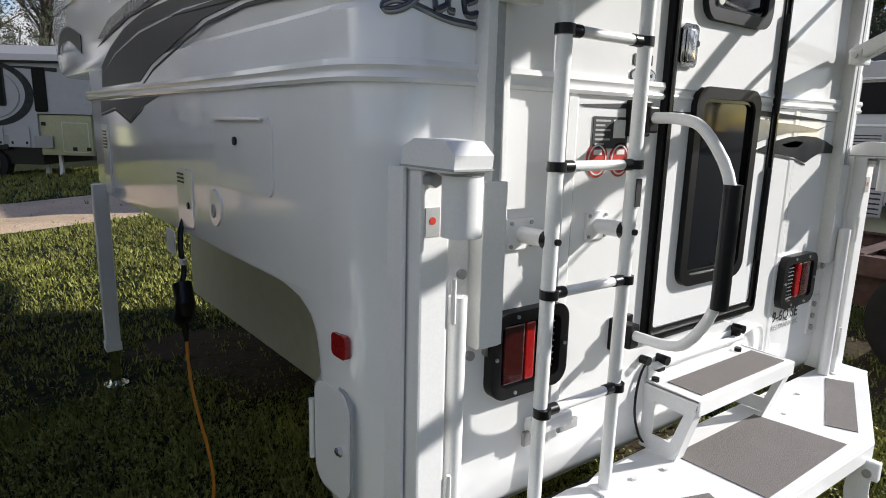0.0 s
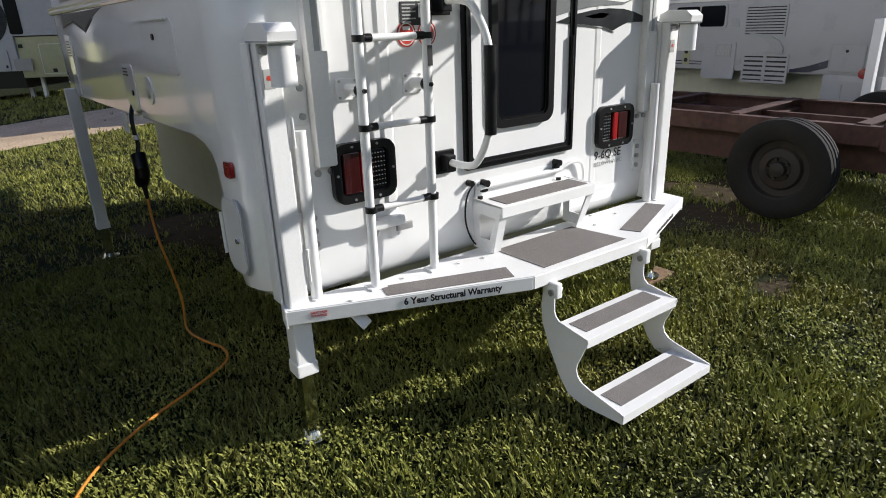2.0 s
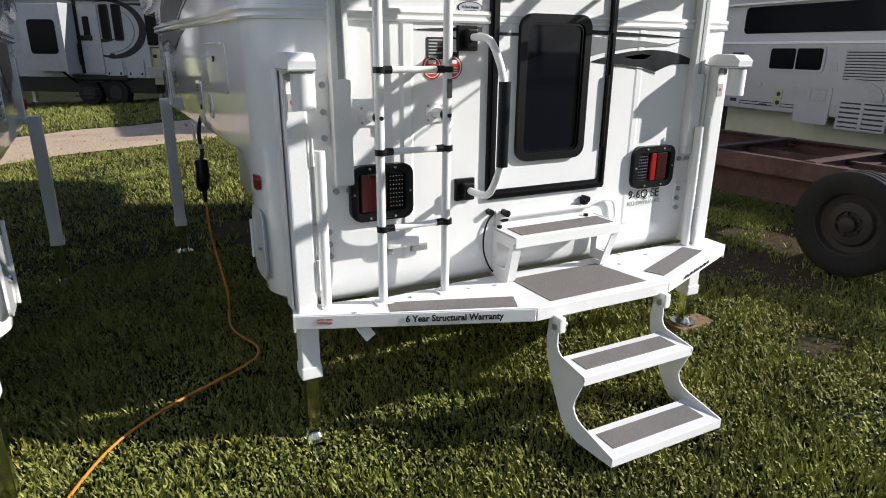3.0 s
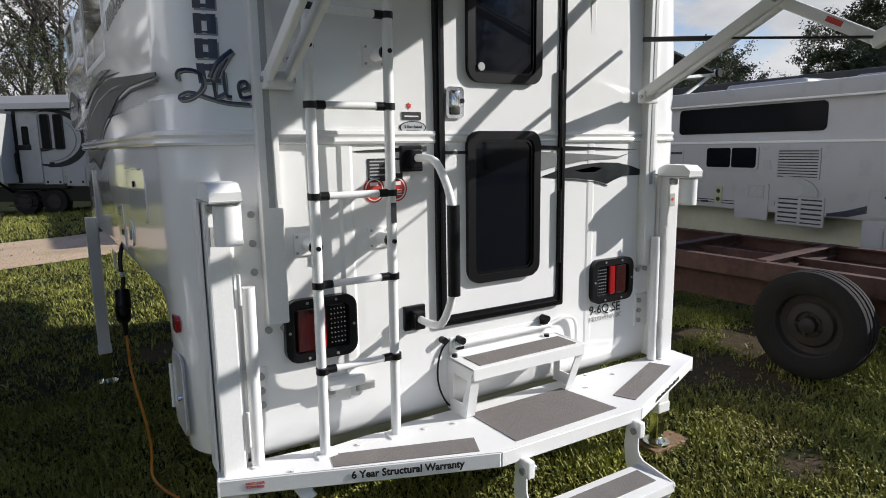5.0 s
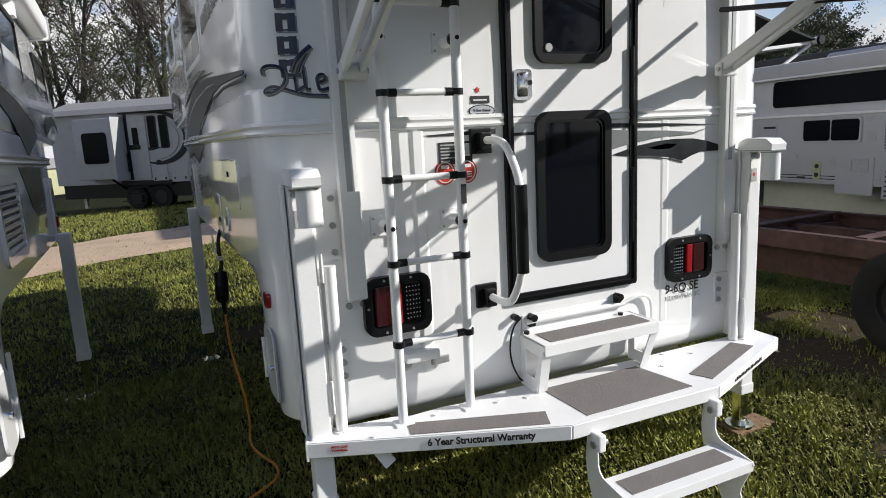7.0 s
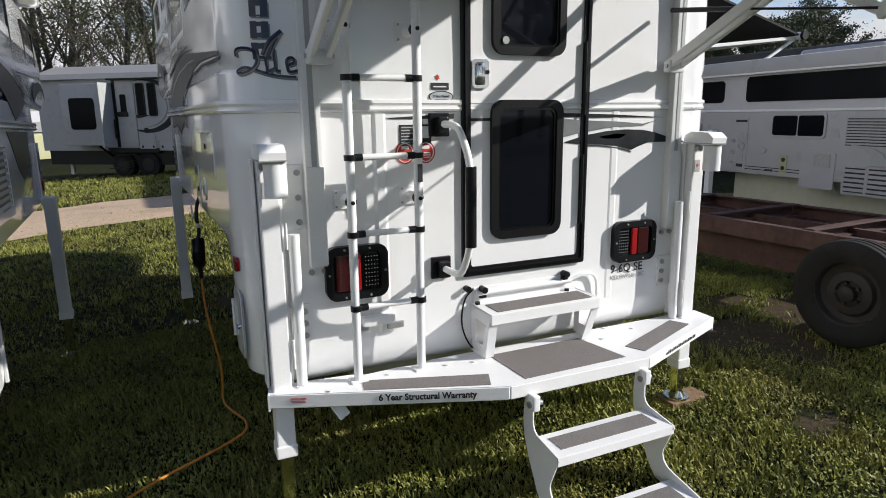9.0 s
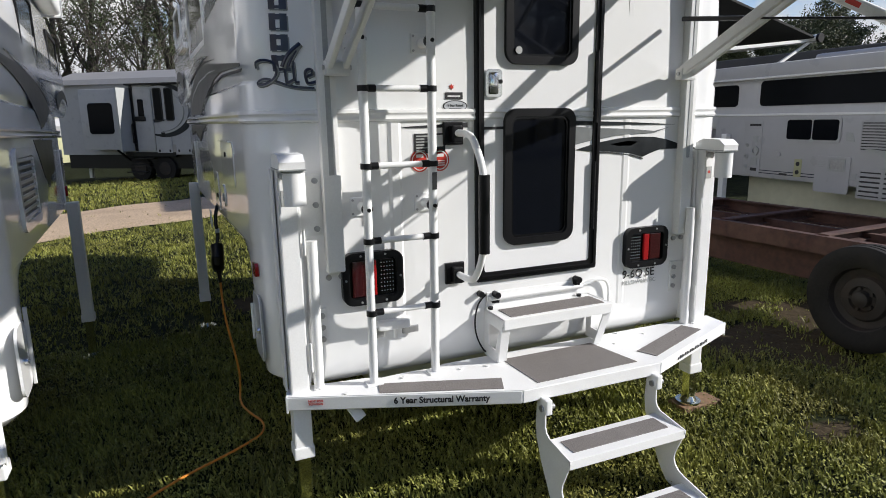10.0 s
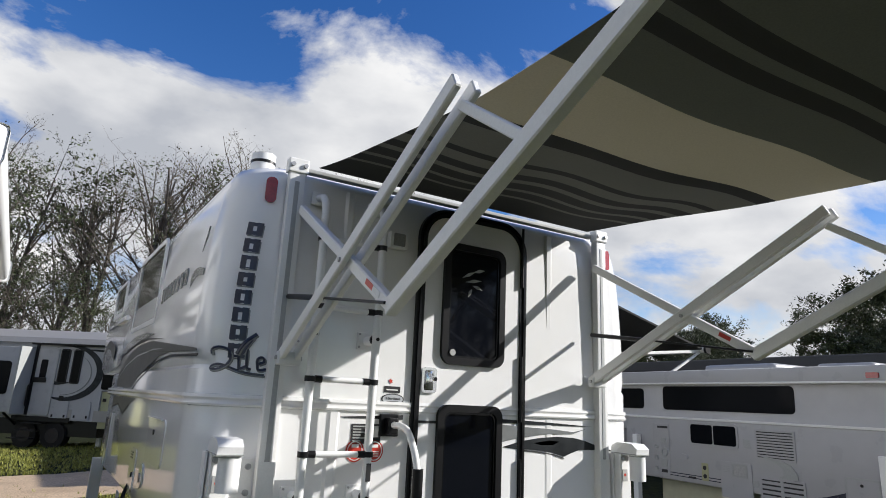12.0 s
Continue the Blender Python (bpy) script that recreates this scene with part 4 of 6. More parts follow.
for z in (0.885, 1.180, 1.474, 1.765, 2.06, 2.35):
    rung = part("rung", tube([(LX0, LY, z), (LX0 + 0.04, LY, z), (LX1 - 0.04, LY, z), (LX1, LY, z)], 0.0125, 10), WHITE_PAINT, ladder, smooth=True)
    for x, s in ((LX0, 1), (LX1, -1)):
        cl = part("clamp", C((x, LY, z - 0.011), (x, LY, z + 0.011), 0.0225, 14), BLACK, rung, "black plastic clamp", smooth=True)
        part("clamp_sleeve", C((x + s * 0.012, LY, z), (x + s * 0.048, LY, z), 0.0145, 12), BLACK, rung, smooth=True)
part("rail_label", B((LX1 - 0.010, LY - 0.0195, 1.37), (LX1 + 0.010, LY - 0.0165, 1.44)), INK, ladder)

# ---- rear platform ----
PZ = 0.575
OUT = [(-1.142, -0.075), (-0.262, -0.420), (0.440, -0.430), (1.118, -0.165)]
BACK = [(1.125, -0.03), (0.46, -0.03), (-0.44, -0.03), (-0.52, -0.055), (-0.60, -0.045), (-0.74, -0.055), (-0.80, -0.03), (-1.12, 0.005)]
platform = thing("rear_platform", "white powder-coated steel rear platform with grey grip mats", "platform", (0, -0.2, PZ))
bm = prism(OUT + BACK, -0.012, Matrix.Translation((0, 0, PZ)))
part("deck", bm, WHITE_PAINT, platform, "white sheet steel deck")
for i in range(3):
    (xa, ya), (xb, yb) = OUT[i], OUT[i + 1]
    part("front_lip", bar((xa, ya + 0.004, PZ - 0.030), (xb, yb + 0.004, PZ - 0.030), 0.058, 0.012, (0, 0, 1), 0.004), WHITE_PAINT, platform)
part("end_lip", bar((-1.142, -0.078, PZ - 0.035), (-1.122, 0.002, PZ - 0.035), 0.072, 0.010, (0, 0, 1), 0.003), WHITE_PAINT, platform)
part("end_lip", bar((1.118, -0.168, PZ - 0.035), (1.125, -0.03, PZ - 0.035), 0.072, 0.010, (0, 0, 1), 0.003), WHITE_PAINT, platform)
for k, pts in enumerate(([(-0.775, -0.112), (-0.285, -0.282), (-0.325, -0.376), (-0.795, -0.200)], [(-0.184, -0.105), (0.300, -0.105), (0.345, -0.385), (-0.172, -0.388)], [(0.430, -0.285), (0.880, -0.100), (0.925, -0.188), (0.470, -0.372)])):
    part("grip_mat", prism(pts, 0.0025, Matrix.Translation((0, 0, PZ + 0.0005))), GRIP, platform, "worn grey grip mat")
for x, y in ((-1.02, -0.06), (-0.92, -0.15), (-0.66, -0.10), (-0.40, -0.12), (0.40, -0.16), (0.62, -0.11), (0.50, -0.05), (0.96, -0.10), (-0.28, -0.14)):
    part("bolt_head", C((x, y, PZ), (x, y, PZ + 0.006), 0.009, 10), ALU_WHITE, platform)
for x0, x1 in ((-1.00, -0.80), (0.72, 0.95)):
    part("support_bracket", B((x0, -0.085, 0.50), (x1, -0.02, 0.565), 0.006), WHITE_PAINT, platform)
part("support_bracket", bar((-0.90, -0.11, 0.52), (-0.86, -0.15, 0.455), 0.05, 0.008, (1, 0, 0)), WHITE_PAINT, platform)
part("cross_tube", B((-1.0, -0.06, 0.50), (1.0, -0.015, 0.555), 0.006), BLACK, platform)
# writing on the front lip
(xa, ya), (xb, yb) = OUT[0], OUT[1]
ang = math.degrees(math.atan2(yb - ya, xb - xa))
lip = Matrix.Translation((xa, ya, PZ - 0.049)) @ pose(0, 0, 0, 0, 0, ang) @ rear(-0.0035)
text("6 Year Structural Warranty", 0.037, lip @ pose(0.425, 0.010, 0.0009), INK, platform, squeeze=0.93, bold=0.0012)
for k, w in ((0, 0.055), (1, 0.05)):
    text(("NOT FOR", "TOWING")[k], 0.0115, lip @ pose(0.085, 0.026 - k * 0.013, 0), RED_PAINT, platform, squeeze=1.2, bold=0.0004)
(xa, ya), (xb, yb) = OUT[2], OUT[3]
ang = math.degrees(math.atan2(yb - ya, xb - xa))
lip = Matrix.Translation((xa, ya, PZ - 0.049)) @ pose(0, 0, 0, 0, 0, ang) @ rear(-0.0035)
for k in range(18):
    part("text_bar", prism(rrect(0.17 + k * 0.0185, 0.008, 0.179 + k * 0.0185, 0.024 if k % 3 else 0.019, 0.001, 1), 0.0012, lip), INK, platform)

# ---- box step on the platform ----
step = thing("box_step", "white steel box step with a grey grip tread on the platform", "step", (0.08, -0.08, PZ))
SZ, SXa, SXb = 0.795, -0.222, 0.352
part("tread", B((SXa, -0.190, SZ - 0.010), (SXb, -0.005, SZ), 0.003), WHITE_PAINT, step)
part("tread_mat", B((SXa + 0.045, -0.170, SZ), (SXb - 0.03, -0.055, SZ + 0.003)), GRIP, step, "grey grip strip")
part("tread_lip", B((SXa, -0.193, SZ - 0.048), (SXb, -0.185, SZ), 0.003), WHITE_PAINT, step)
for x, s in ((SXa, 1), (SXb - 0.006, -1)):
    o = [(-0.190, SZ), (-0.004, SZ + 0.004), (-0.004, PZ + 0.002), (-0.125, PZ + 0.002)]
    i = [(-0.145, SZ - 0.060), (-0.045, SZ - 0.055), (-0.045, PZ + 0.055), (-0.110, PZ + 0.055)]
    part("side_plate", ring(o, i, 0.006, side(x, 1)), WHITE_PAINT, step)
    part("front_leg", bar((x + s * 0.012, -0.186, SZ - 0.03), (x + s * 0.026, -0.128, PZ + 0.003), 0.042, 0.006, (1, 0, 0), 0.001), WHITE_PAINT, step)
part("back_plate", B((SXa + 0.01, -0.010, SZ - 0.02), (SXb - 0.06, -0.003, SZ + 0.075), 0.003), WHITE_PAINT, step)
part("pivot_bar", C((SXa + 0.02, -0.022, SZ + 0.048), (SXb - 0.05, -0.022, SZ + 0.048), 0.012), WHITE_PAINT, step, smooth=True)
for x, z in ((SXa + 0.05, SZ + 0.065), (SXb - 0.08, SZ + 0.085)):
    kn = part("knob", C((x, -0.006, z), (x, -0.046, z), 0.015, 12), BLACK, step, "black plastic knob", smooth=True)
    part("knob_base", B((x - 0.016, -0.03, z - 0.04), (x + 0.016, -0.008, z), 0.004), BLACK, kn)
part("knob", C((SXa - 0.025, -0.002, SZ + 0.075), (SXa - 0.025, -0.030, SZ + 0.075), 0.014, 12), BLACK, step, smooth=True)
for x in (SXa + 0.02, SXb - 0.07):
    part("screw_cap", C((x, -0.028, SZ), (x, -0.028, SZ + 0.012), 0.012, 10), BLACK, step)
part("loop_handle", tube([(SXb - 0.04, -0.015, SZ + 0.05), (SXb + 0.05, -0.02, SZ + 0.075), (SXb + 0.115, -0.02, SZ + 0.05), (SXb + 0.12, -0.015, SZ - 0.10)], 0.008, 8, 2), WHITE_PAINT, step, smooth=True)
cable = thing("wall_cable", "thin black cable looped on the camper rear", "cable", (-0.25, -0.02, 0.62))
part("loop", tube([(-0.215, -0.006, 0.86), (-0.255, -0.01, 0.83), (-0.275, -0.012, 0.76), (-0.272, -0.014, 0.68), (-0.235, -0.016, 0.60), (-0.21, -0.02, 0.585)], 0.004, 6, 2), BLACK, cable)

# ---- folding steps below the platform ----
fold = thing("folding_steps", "white steel folding steps with two grey grip treads", "steps", (0.1, -0.6, 0.08))
TX0, TX1 = -0.172, 0.412
for x in (TX0, TX1 - 0.005):
    o = [(-0.385, 0.505), (-0.445, 0.505), (-0.447, 0.405), (-0.456, 0.383), (-0.475, 0.368), (-0.625, 0.345), (-0.628, 0.332), (-0.578, 0.215), (-0.574, 0.190), (-0.583, 0.165), (-0.605, 0.145), (-0.64, 0.134), (-0.812, 0.102), (-0.808, 0.062), (-0.62, 0.048), (-0.54, 0.062), (-0.49, 0.12), (-0.425, 0.235), (-0.385, 0.330), (-0.376, 0.40)]
    part("stringer", prism(o, 0.006, side(x, 1)), WHITE_PAINT, fold, "white folded steel stringer")
    cx = x - 0.010 if x < 0 else x - 0.018
    hg = part("hinge_plate", B((cx, -0.470, 0.465), (cx + 0.030, -0.405, 0.530), 0.006), WHITE_PAINT, fold)
    part("hinge_bolt", C((cx - 0.008, -0.440, 0.487), (cx + 0.038, -0.440, 0.487), 0.014, 10), STEEL, hg)
    part("hinge_knob", C((cx + 0.035, -0.440, 0.487), (cx + 0.055, -0.440, 0.487), 0.011, 12), STEEL, hg)
for z, ya, yb in ((0.345, -0.622, -0.450), (0.100, -0.810, -0.630)):
    tr = part("tread", B((TX0, ya, z - 0.008), (TX1, yb, z), 0.003), WHITE_PAINT, fold)
    part("tread_mat", B((TX0 + 0.05, ya + 0.045, z), (TX1 - 0.05, yb - 0.035, z + 0.003)), GRIP, tr, "worn grey grip strip")
    part("tread_lip", B((TX0, ya - 0.003, z - 0.038), (TX1, ya + 0.004, z), 0.002), WHITE_PAINT, tr)
    part("tread_rear_lip", B((TX0, yb - 0.004, z - 0.03), (TX1, yb + 0.002, z), 0.002), WHITE_PAINT, tr)


# ---- jacks ----
def jack(x, y, zc, block, label, head=True, zlow=0.30):
    g = gz(x, y)
    j = thing("camper_jack", label, "jack", (x, y, g), group="camper jacks")
    base = g + (0.032 if block else 0.0)
    part("foot_plate", C((x, y, base), (x, y, base + 0.012), 0.066, 28), ZINC, j, "zinc-plated round foot", smooth=True)
    part("foot_boss", C((x, y, base + 0.010), (x, y, base + 0.035), 0.045, 20, 0.030), ZINC, j, smooth=True)
    part("inner_tube", B((x - 0.026, y - 0.026, base + 0.02), (x + 0.026, y + 0.026, zlow + 0.1), 0.004), ZINC, j, "shiny zinc-plated inner tube")
    part("outer_leg", B((x - 0.037, y - 0.037, zlow), (x + 0.037, y + 0.037, zc), 0.006), WHITE_PAINT, j, "white square outer leg")
    part("leg_collar", B((x - 0.042, y - 0.042, zlow - 0.012), (x + 0.042, y + 0.042, zlow + 0.04), 0.006), WHITE_PAINT, j)
    if not head:
        return j
    part("channel", B((x - 0.052, y + 0.005, 0.58), (x - 0.043, y + 0.075, zc), 0.002), WHITE_PAINT, j)
    part("channel", B((x + 0.043, y + 0.005, 0.58), (x + 0.052, y + 0.075, zc), 0.002), WHITE_PAINT, j)
    m = part("motor_can", C((x + 0.015, y - 0.104, 1.345), (x + 0.015, y - 0.104, 1.475), 0.041, 24), WHITE_PAINT, j, "white round motor housing", smooth=True)
    part("motor_seam", C((x + 0.015, y - 0.104, 1.465), (x + 0.015, y - 0.104, 1.472), 0.043, 24), LABEL_GREY, m)
    o = [(-0.150, 1.472), (-0.154, 1.505), (-0.122, 1.530), (-0.02, 1.533), (0.022, 1.515), (0.030, 1.472)]
    part("gear_cover", prism([(y + a, b) for a, b in o], 0.092, side(x - 0.043, 1)), WHITE_PAINT, j, "white angular gear cover")
    part("cover_seam", B((x - 0.045, y - 0.1545, 1.476), (x + 0.051, y + 0.030, 1.480)), LABEL_GREY, j)
    part("drive_nut", C((x - 0.02, y - 0.037, 1.452), (x - 0.02, y - 0.065, 1.452), 0.015, 6), STEEL, j)
    part("warning_label", B((x - 0.026, y - 0.0385, 1.335), (x + 0.010, y - 0.037, 1.395)), LABEL_GREY, j)
    part("label_dot", C((x - 0.008, y - 0.0395, 1.368), (x - 0.008, y - 0.037, 1.368), 0.008, 10), RED_PAINT, j)
    return j


def wall_bracket(x, s, z0, z1, j):
    b = part("wall_bracket", B((min(x, x + s * 0.085), -0.008, z0), (max(x, x + s * 0.085), 0.03, z1), 0.003), ALU_WHITE, j)
    for z in (z0 + 0.03, (z0 + z1) / 2, z1 - 0.03):
        part("bolt", C((x + s * 0.065, -0.006, z), (x + s * 0.065, -0.018, z), 0.012, 10), STEEL, b)


for s, x, y, blk in ((1, -1.083, -0.030, False), (-1, 1.005, -0.060, True)):
    j = jack(x, y, 1.475, blk, "white rear camper jack with a motor head" + (" on a wooden block" if blk else " standing on the lawn"))
    wall_bracket(x + s * 0.05, s, 1.20, 1.45, j)
    wall_bracket(x + s * 0.05, s, 0.74, 0.90, j)
    rod = part("manual_crank_tube", C((x + s * 0.080, y - 0.012, 0.578), (x + s * 0.080 + s * 0.004, y - 0.012, 1.19), 0.0215, 14), WHITE_PAINT, j, smooth=True)
    part("hinge_rod", C((x + s * 0.050, y - 0.040, 0.66), (x + s * 0.050, y - 0.040, 0.78), 0.006, 8), ALU_WHITE, j)
    part("hinge_rod", C((x + s * 0.050, y - 0.040, 1.14), (x + s * 0.050, y - 0.040, 1.24), 0.006, 8), ALU_WHITE, j)
for x in (-1.335, 1.335):
    j = jack(x, 2.70, 1.20, False, "white front camper jack standing on the lawn", False, 0.27)
    s = 1 if x < 0 else -1
    part("swing_bracket", B((min(x, x + s * 0.10), 2.68, 1.165), (max(x, x + s * 0.10), 2.72, 1.195), 0.005), WHITE_PAINT, j)
blockx, blocky = 1.03, -0.06
plank = thing("wooden_block", "weathered wooden plank under the jack foot", "block", (blockx, blocky, gz(blockx, blocky)))
part("plank", B((blockx - 0.11, blocky - 0.07, gz(blockx, blocky) - 0.02), (blockx + 0.15, blocky + 0.06, gz(blockx, blocky) + 0.032), 0.006), WOOD, plank)

# ---- awning ----
awning = thing("awning", "striped charcoal and cream awning open on white folding arms", "awning", (0, -0.05, 2.66))
BANDS = ((0.0, 0.30, 0), (0.30, 0.332, 1), (0.332, 0.43, 0), (0.43, 0.468, 1), (0.468, 0.57, 0), (0.57, 0.622, 1), (0.622, 0.70, 0), (0.70, 0.79, 1), (0.79, 0.84, 0), (0.84, 1.04, 1), (1.04, 1.13, 0), (1.13, 1.50, 2), (1.50, 1.70, 3), (1.70, 1.76, 0), (1.76, 1.80, 3), (1.80, 1.86, 0), (1.86, 2.15, 3))


def band_d(x, d):
    """The woven edges wander a little."""
    return d + 0.012 * math.sin(x * 7.0 + d * 4.0) * math.sin(math.pi * min(1.0, d / 2.15))


def fabric_z(x, d):
    sag = -(0.055 - 0.030 * x / 0.81) * math.sin(math.pi * min(1, d / 2.15)) * (1 - (x / 0.83) ** 2 * 0.3)
    return 2.688 - 0.078 * d + sag + 0.010 * math.sin(x * 9 + d * 2.5) * math.sin(math.pi * min(1, d / 1.2))


def cloth_x(i, n, d):
    """Across the cloth; its free edge draws in a little where it hangs slack."""
    left = -0.81 + 0.05 * min(1.0, d / 1.2)
    return left + (0.81 - left) * i / n


for a, b, k in BANDS:
    bm = bmesh.new()
    nx, nd = 30, max(2, int((b - a) / 0.05))
    grid = []
    for o in (0.0, 0.002):
        rows = []
        for q in range(nd + 1):
            d = a + (b - a) * q / nd
            xs = [cloth_x(i, nx, d) for i in range(nx + 1)]
            rows.append([bm.verts.new((x, -0.03 - band_d(x, d), fabric_z(x, d) + o)) for x in xs])
        grid.append(rows)
    for lay in grid:
        for q in range(nd):
            for i in range(nx):
                bm.faces.new((lay[q][i], lay[q][i + 1], lay[q + 1][i + 1], lay[q + 1][i]))
    for i in range(nx):
        for q in (0, nd):
            bm.faces.new((grid[0][q][i], grid[0][q][i + 1], grid[1][q][i + 1], grid[1][q][i]))
    for q in range(nd):
        for i in (0, nx):
            bm.faces.new((grid[0][q][i], grid[0][q + 1][i], grid[1][q + 1][i], grid[1][q][i]))
    part("fabric_band", bm, (FABRIC_DARK, FABRIC_GREY, FABRIC_CREAM, FABRIC_OLIVE)[k], awning, ("charcoal", "grey", "cream", "grey-green")[k] + " band of woven awning cloth", smooth=True)
part("roller_tube", C((-0.88, -2.20, 2.515), (0.88, -2.20, 2.515), 0.045, 20), ALU_WHITE, awning, smooth=True)
for s, x in ((-1, -0.87), (1, 0.84)):
    for dx in (-0.03, 0.03):
        part("lower_arm", bar((x + dx, -0.045, 1.842), (x + dx, -1.345, 2.495), 0.022, 0.048), ALU_WHITE, awning, "white aluminium awning arm")
    part("arm_pivot", B((x - 0.048, -0.085, 1.812), (x + 0.048, -0.042, 1.868), 0.008), ALU_WHITE, awning)
    part("pivot_bolt", C((x - 0.055, -0.065, 1.842), (x + 0.055, -0.065, 1.842), 0.009, 10), STEEL, awning)
    br = part("cross_arm", bar((x, -0.045, 2.478), (x, -1.00, 1.950), 0.030, 0.040), ALU_WHITE, awning)
    part("warning_label", bar((x - 0.0165, -0.83, 2.048), (x - 0.0165, -0.885, 2.018), 0.002, 0.018, bevel=0), RED_PAINT, br)
    part("warning_text", bar((x - 0.0165, -0.885, 2.018), (x - 0.0165, -0.935, 1.990), 0.002, 0.018, bevel=0), LABEL_WHITE, br)
    part("cross_bolt", C((x - 0.048, -0.655, 2.142), (x + 0.048, -0.655, 2.142), 0.009, 10), STEEL, awning)
    part("rafter_arm", bar((x, -0.975, 1.947), (x, -2.19, 2.521), 0.036, 0.050), ALU_WHITE, awning, "long white rafter arm")
    part("link_bar", bar((x, -1.325, 2.440), (x, -1.610, 2.238), 0.024, 0.030), ALU_WHITE, awning)
    stt = part("gas_strut", C((x - 0.02, -0.045, 2.095), (x - 0.02, -0.45, 2.040), 0.011, 12), BLACK, awning, "black gas strut", smooth=True)
    part("strut_rod", C((x - 0.02, -0.45, 2.040), (x - 0.02, -0.985, 1.962), 0.005, 10), BLACK, stt)


# ---- power lead ----
lead = thing("power_lead", "black power plug with an orange extension lead on the lawn", "cable", (-1.28, 1.2, 0.9))
part("inlet_cord", tube([(-1.207, 1.28, 1.225), (-1.25, 1.27, 1.21), (-1.275, 1.24, 1.15), (-1.28, 1.22, 1.08), (-1.27, 1.22, 1.03), (-1.285, 1.21, 0.97)], 0.010, 8, 2), BLACK, lead, smooth=True)
part("cord_tag", B((-1.30, 1.22, 1.075), (-1.295, 1.34, 1.165), 0.002), LABEL_WHITE, lead, "white paper tag")
part("cord_tie", C((-1.275, 1.22, 1.045), (-1.275, 1.215, 1.065), 0.013, 10), LABEL_WHITE, lead)
part("plug_body", tube([(-1.285, 1.21, 0.975), (-1.285, 1.185, 0.93), (-1.29, 1.15, 0.90), (-1.29, 1.19, 0.865), (-1.285, 1.235, 0.84)], 0.034, 12, 1), BLACK, lead, "black moulded plug", smooth=True)
part("plug_tail", C((-1.288, 1.20, 0.88), (-1.284, 1.20, 0.76), 0.018, 12, 0.009), BLACK, lead, smooth=True)
pts = [(-1.284, 1.20, 0.77), (-1.283, 1.19, 0.62), (-1.27, 1.17, 0.50), (-1.245, 1.15, 0.36), (-1.225, 1.15, 0.20), (-1.235, 1.16, 0.08)]
for x, y in ((-1.24, 1.10), (-1.225, 1.0), (-1.19, 0.90), (-1.15, 0.81), (-1.16, 0.70), (-1.24, 0.63), (-1.40, 0.545), (-1.56, 0.47), (-1.73, 0.345), (-1.85, 0.215), (-1.97, 0.005), (-2.03, -0.16)):
    pts.append((x, y, gz(x, y) + 0.035))
part("orange_cord", tube(pts, 0.0062, 8, 2), CABLE, lead, smooth=True)


# ---- neighbouring moulded camper ----
NB = Matrix.Translation((-3.25, 0.065, -0.035)) @ pose(0, 0, 0, -1.0, 0, 3.1)
nb = thing("truck_camper", "white moulded fibreglass camper parked alongside", "camper", NB @ Vector((0, 0, 0.6)))


def nb_part(name, bm, m, parent=None, label="", smooth=False):
    bmesh.ops.transform(bm, matrix=NB, verts=bm.verts[:])
    return part(name, bm, m, parent or nb, label, smooth)


nb_part("shell", shell_mesh(0.35), GELCOAT, label="glossy white moulded fibreglass shell", smooth=True)
nb_part("belt_moulding", belt_mesh(1.665, 0.05, 0.014, 2.55), GELCOAT, smooth=True)
nb_part("tub", B((-0.76, 0.09, 0.62), (0.76, 2.5, 1.2), 0.03), CREAM, smooth=True)
for y0, z0, y1, z1, x in ((1.38, 2.04, 2.04, 2.46, 1.183), (2.72, 2.04, 3.35, 2.40, 1.183)):
    w = nb_part("side_window", ring(rrect(y0, z0, y1, z1, 0.04), rrect(y0 + 0.03, z0 + 0.03, y1 - 0.03, z1 - 0.03, 0.025), 0.016, side(x, 1)), BLACK, label="tinted side window in a dark frame")
    nb_part("pane", prism(rrect(y0 + 0.026, z0 + 0.026, y1 - 0.026, z1 - 0.026, 0.025), 0.010, side(x, 1)), GREY_GLASS, w)
v = nb_part("fridge_vent", ring(rrect(0.50, 1.24, 1.06, 1.60, 0.05), rrect(0.54, 1.28, 1.02, 1.56, 0.03), 0.016, side(1.203, 1)), GELCOAT, label="white louvred appliance vent", smooth=True)
for k in range(9):
    bm = B((1.203, 0.545, 1.288 + k * 0.031), (1.216, 1.015, 1.306 + k * 0.031), 0.003)
    nb_part("louvre", bm, GELCOAT, v)
nb_part("vent_back", B((1.2, 0.545, 1.285), (1.206, 1.015, 1.555)), INK, v)
for pts, m in ((swoosh(2.2, 1.75, 0.2, 1.98, 0.10, 0.13, 0.01, back=-0.55), CHAR_VINYL), (swoosh(2.25, 1.86, 0.7, 2.02, 0.05, 0.045, 0.006), GREY_VINYL), ([(2.05, 1.63), (1.22, 1.63), (1.35, 1.54), (1.50, 1.42), (1.66, 1.36), (1.78, 1.42), (2.02, 1.44)], CHAR_VINYL)):
    nb_part("vinyl_flash", prism(pts, 0.003, side(1.2045, 1)), m, label="charcoal vinyl swoosh")
nb_part("vinyl_flash", prism(swoosh(3.6, 1.92, 2.75, 1.88, 0.08, 0.05, 0.09), 0.003, side(1.205, 1)), CHAR_VINYL)
nb_part("front_hatch", prism(rrect(2.36, 1.175, 2.52, 1.56, 0.01), 0.010, side(1.203, 1)), GELCOAT)
nb_part("side_marker", prism(rrect(2.40, 1.24, 2.45, 1.31, 0.012), 0.02, side(1.205, 1)), RED_LENS, label="red side marker lamp")
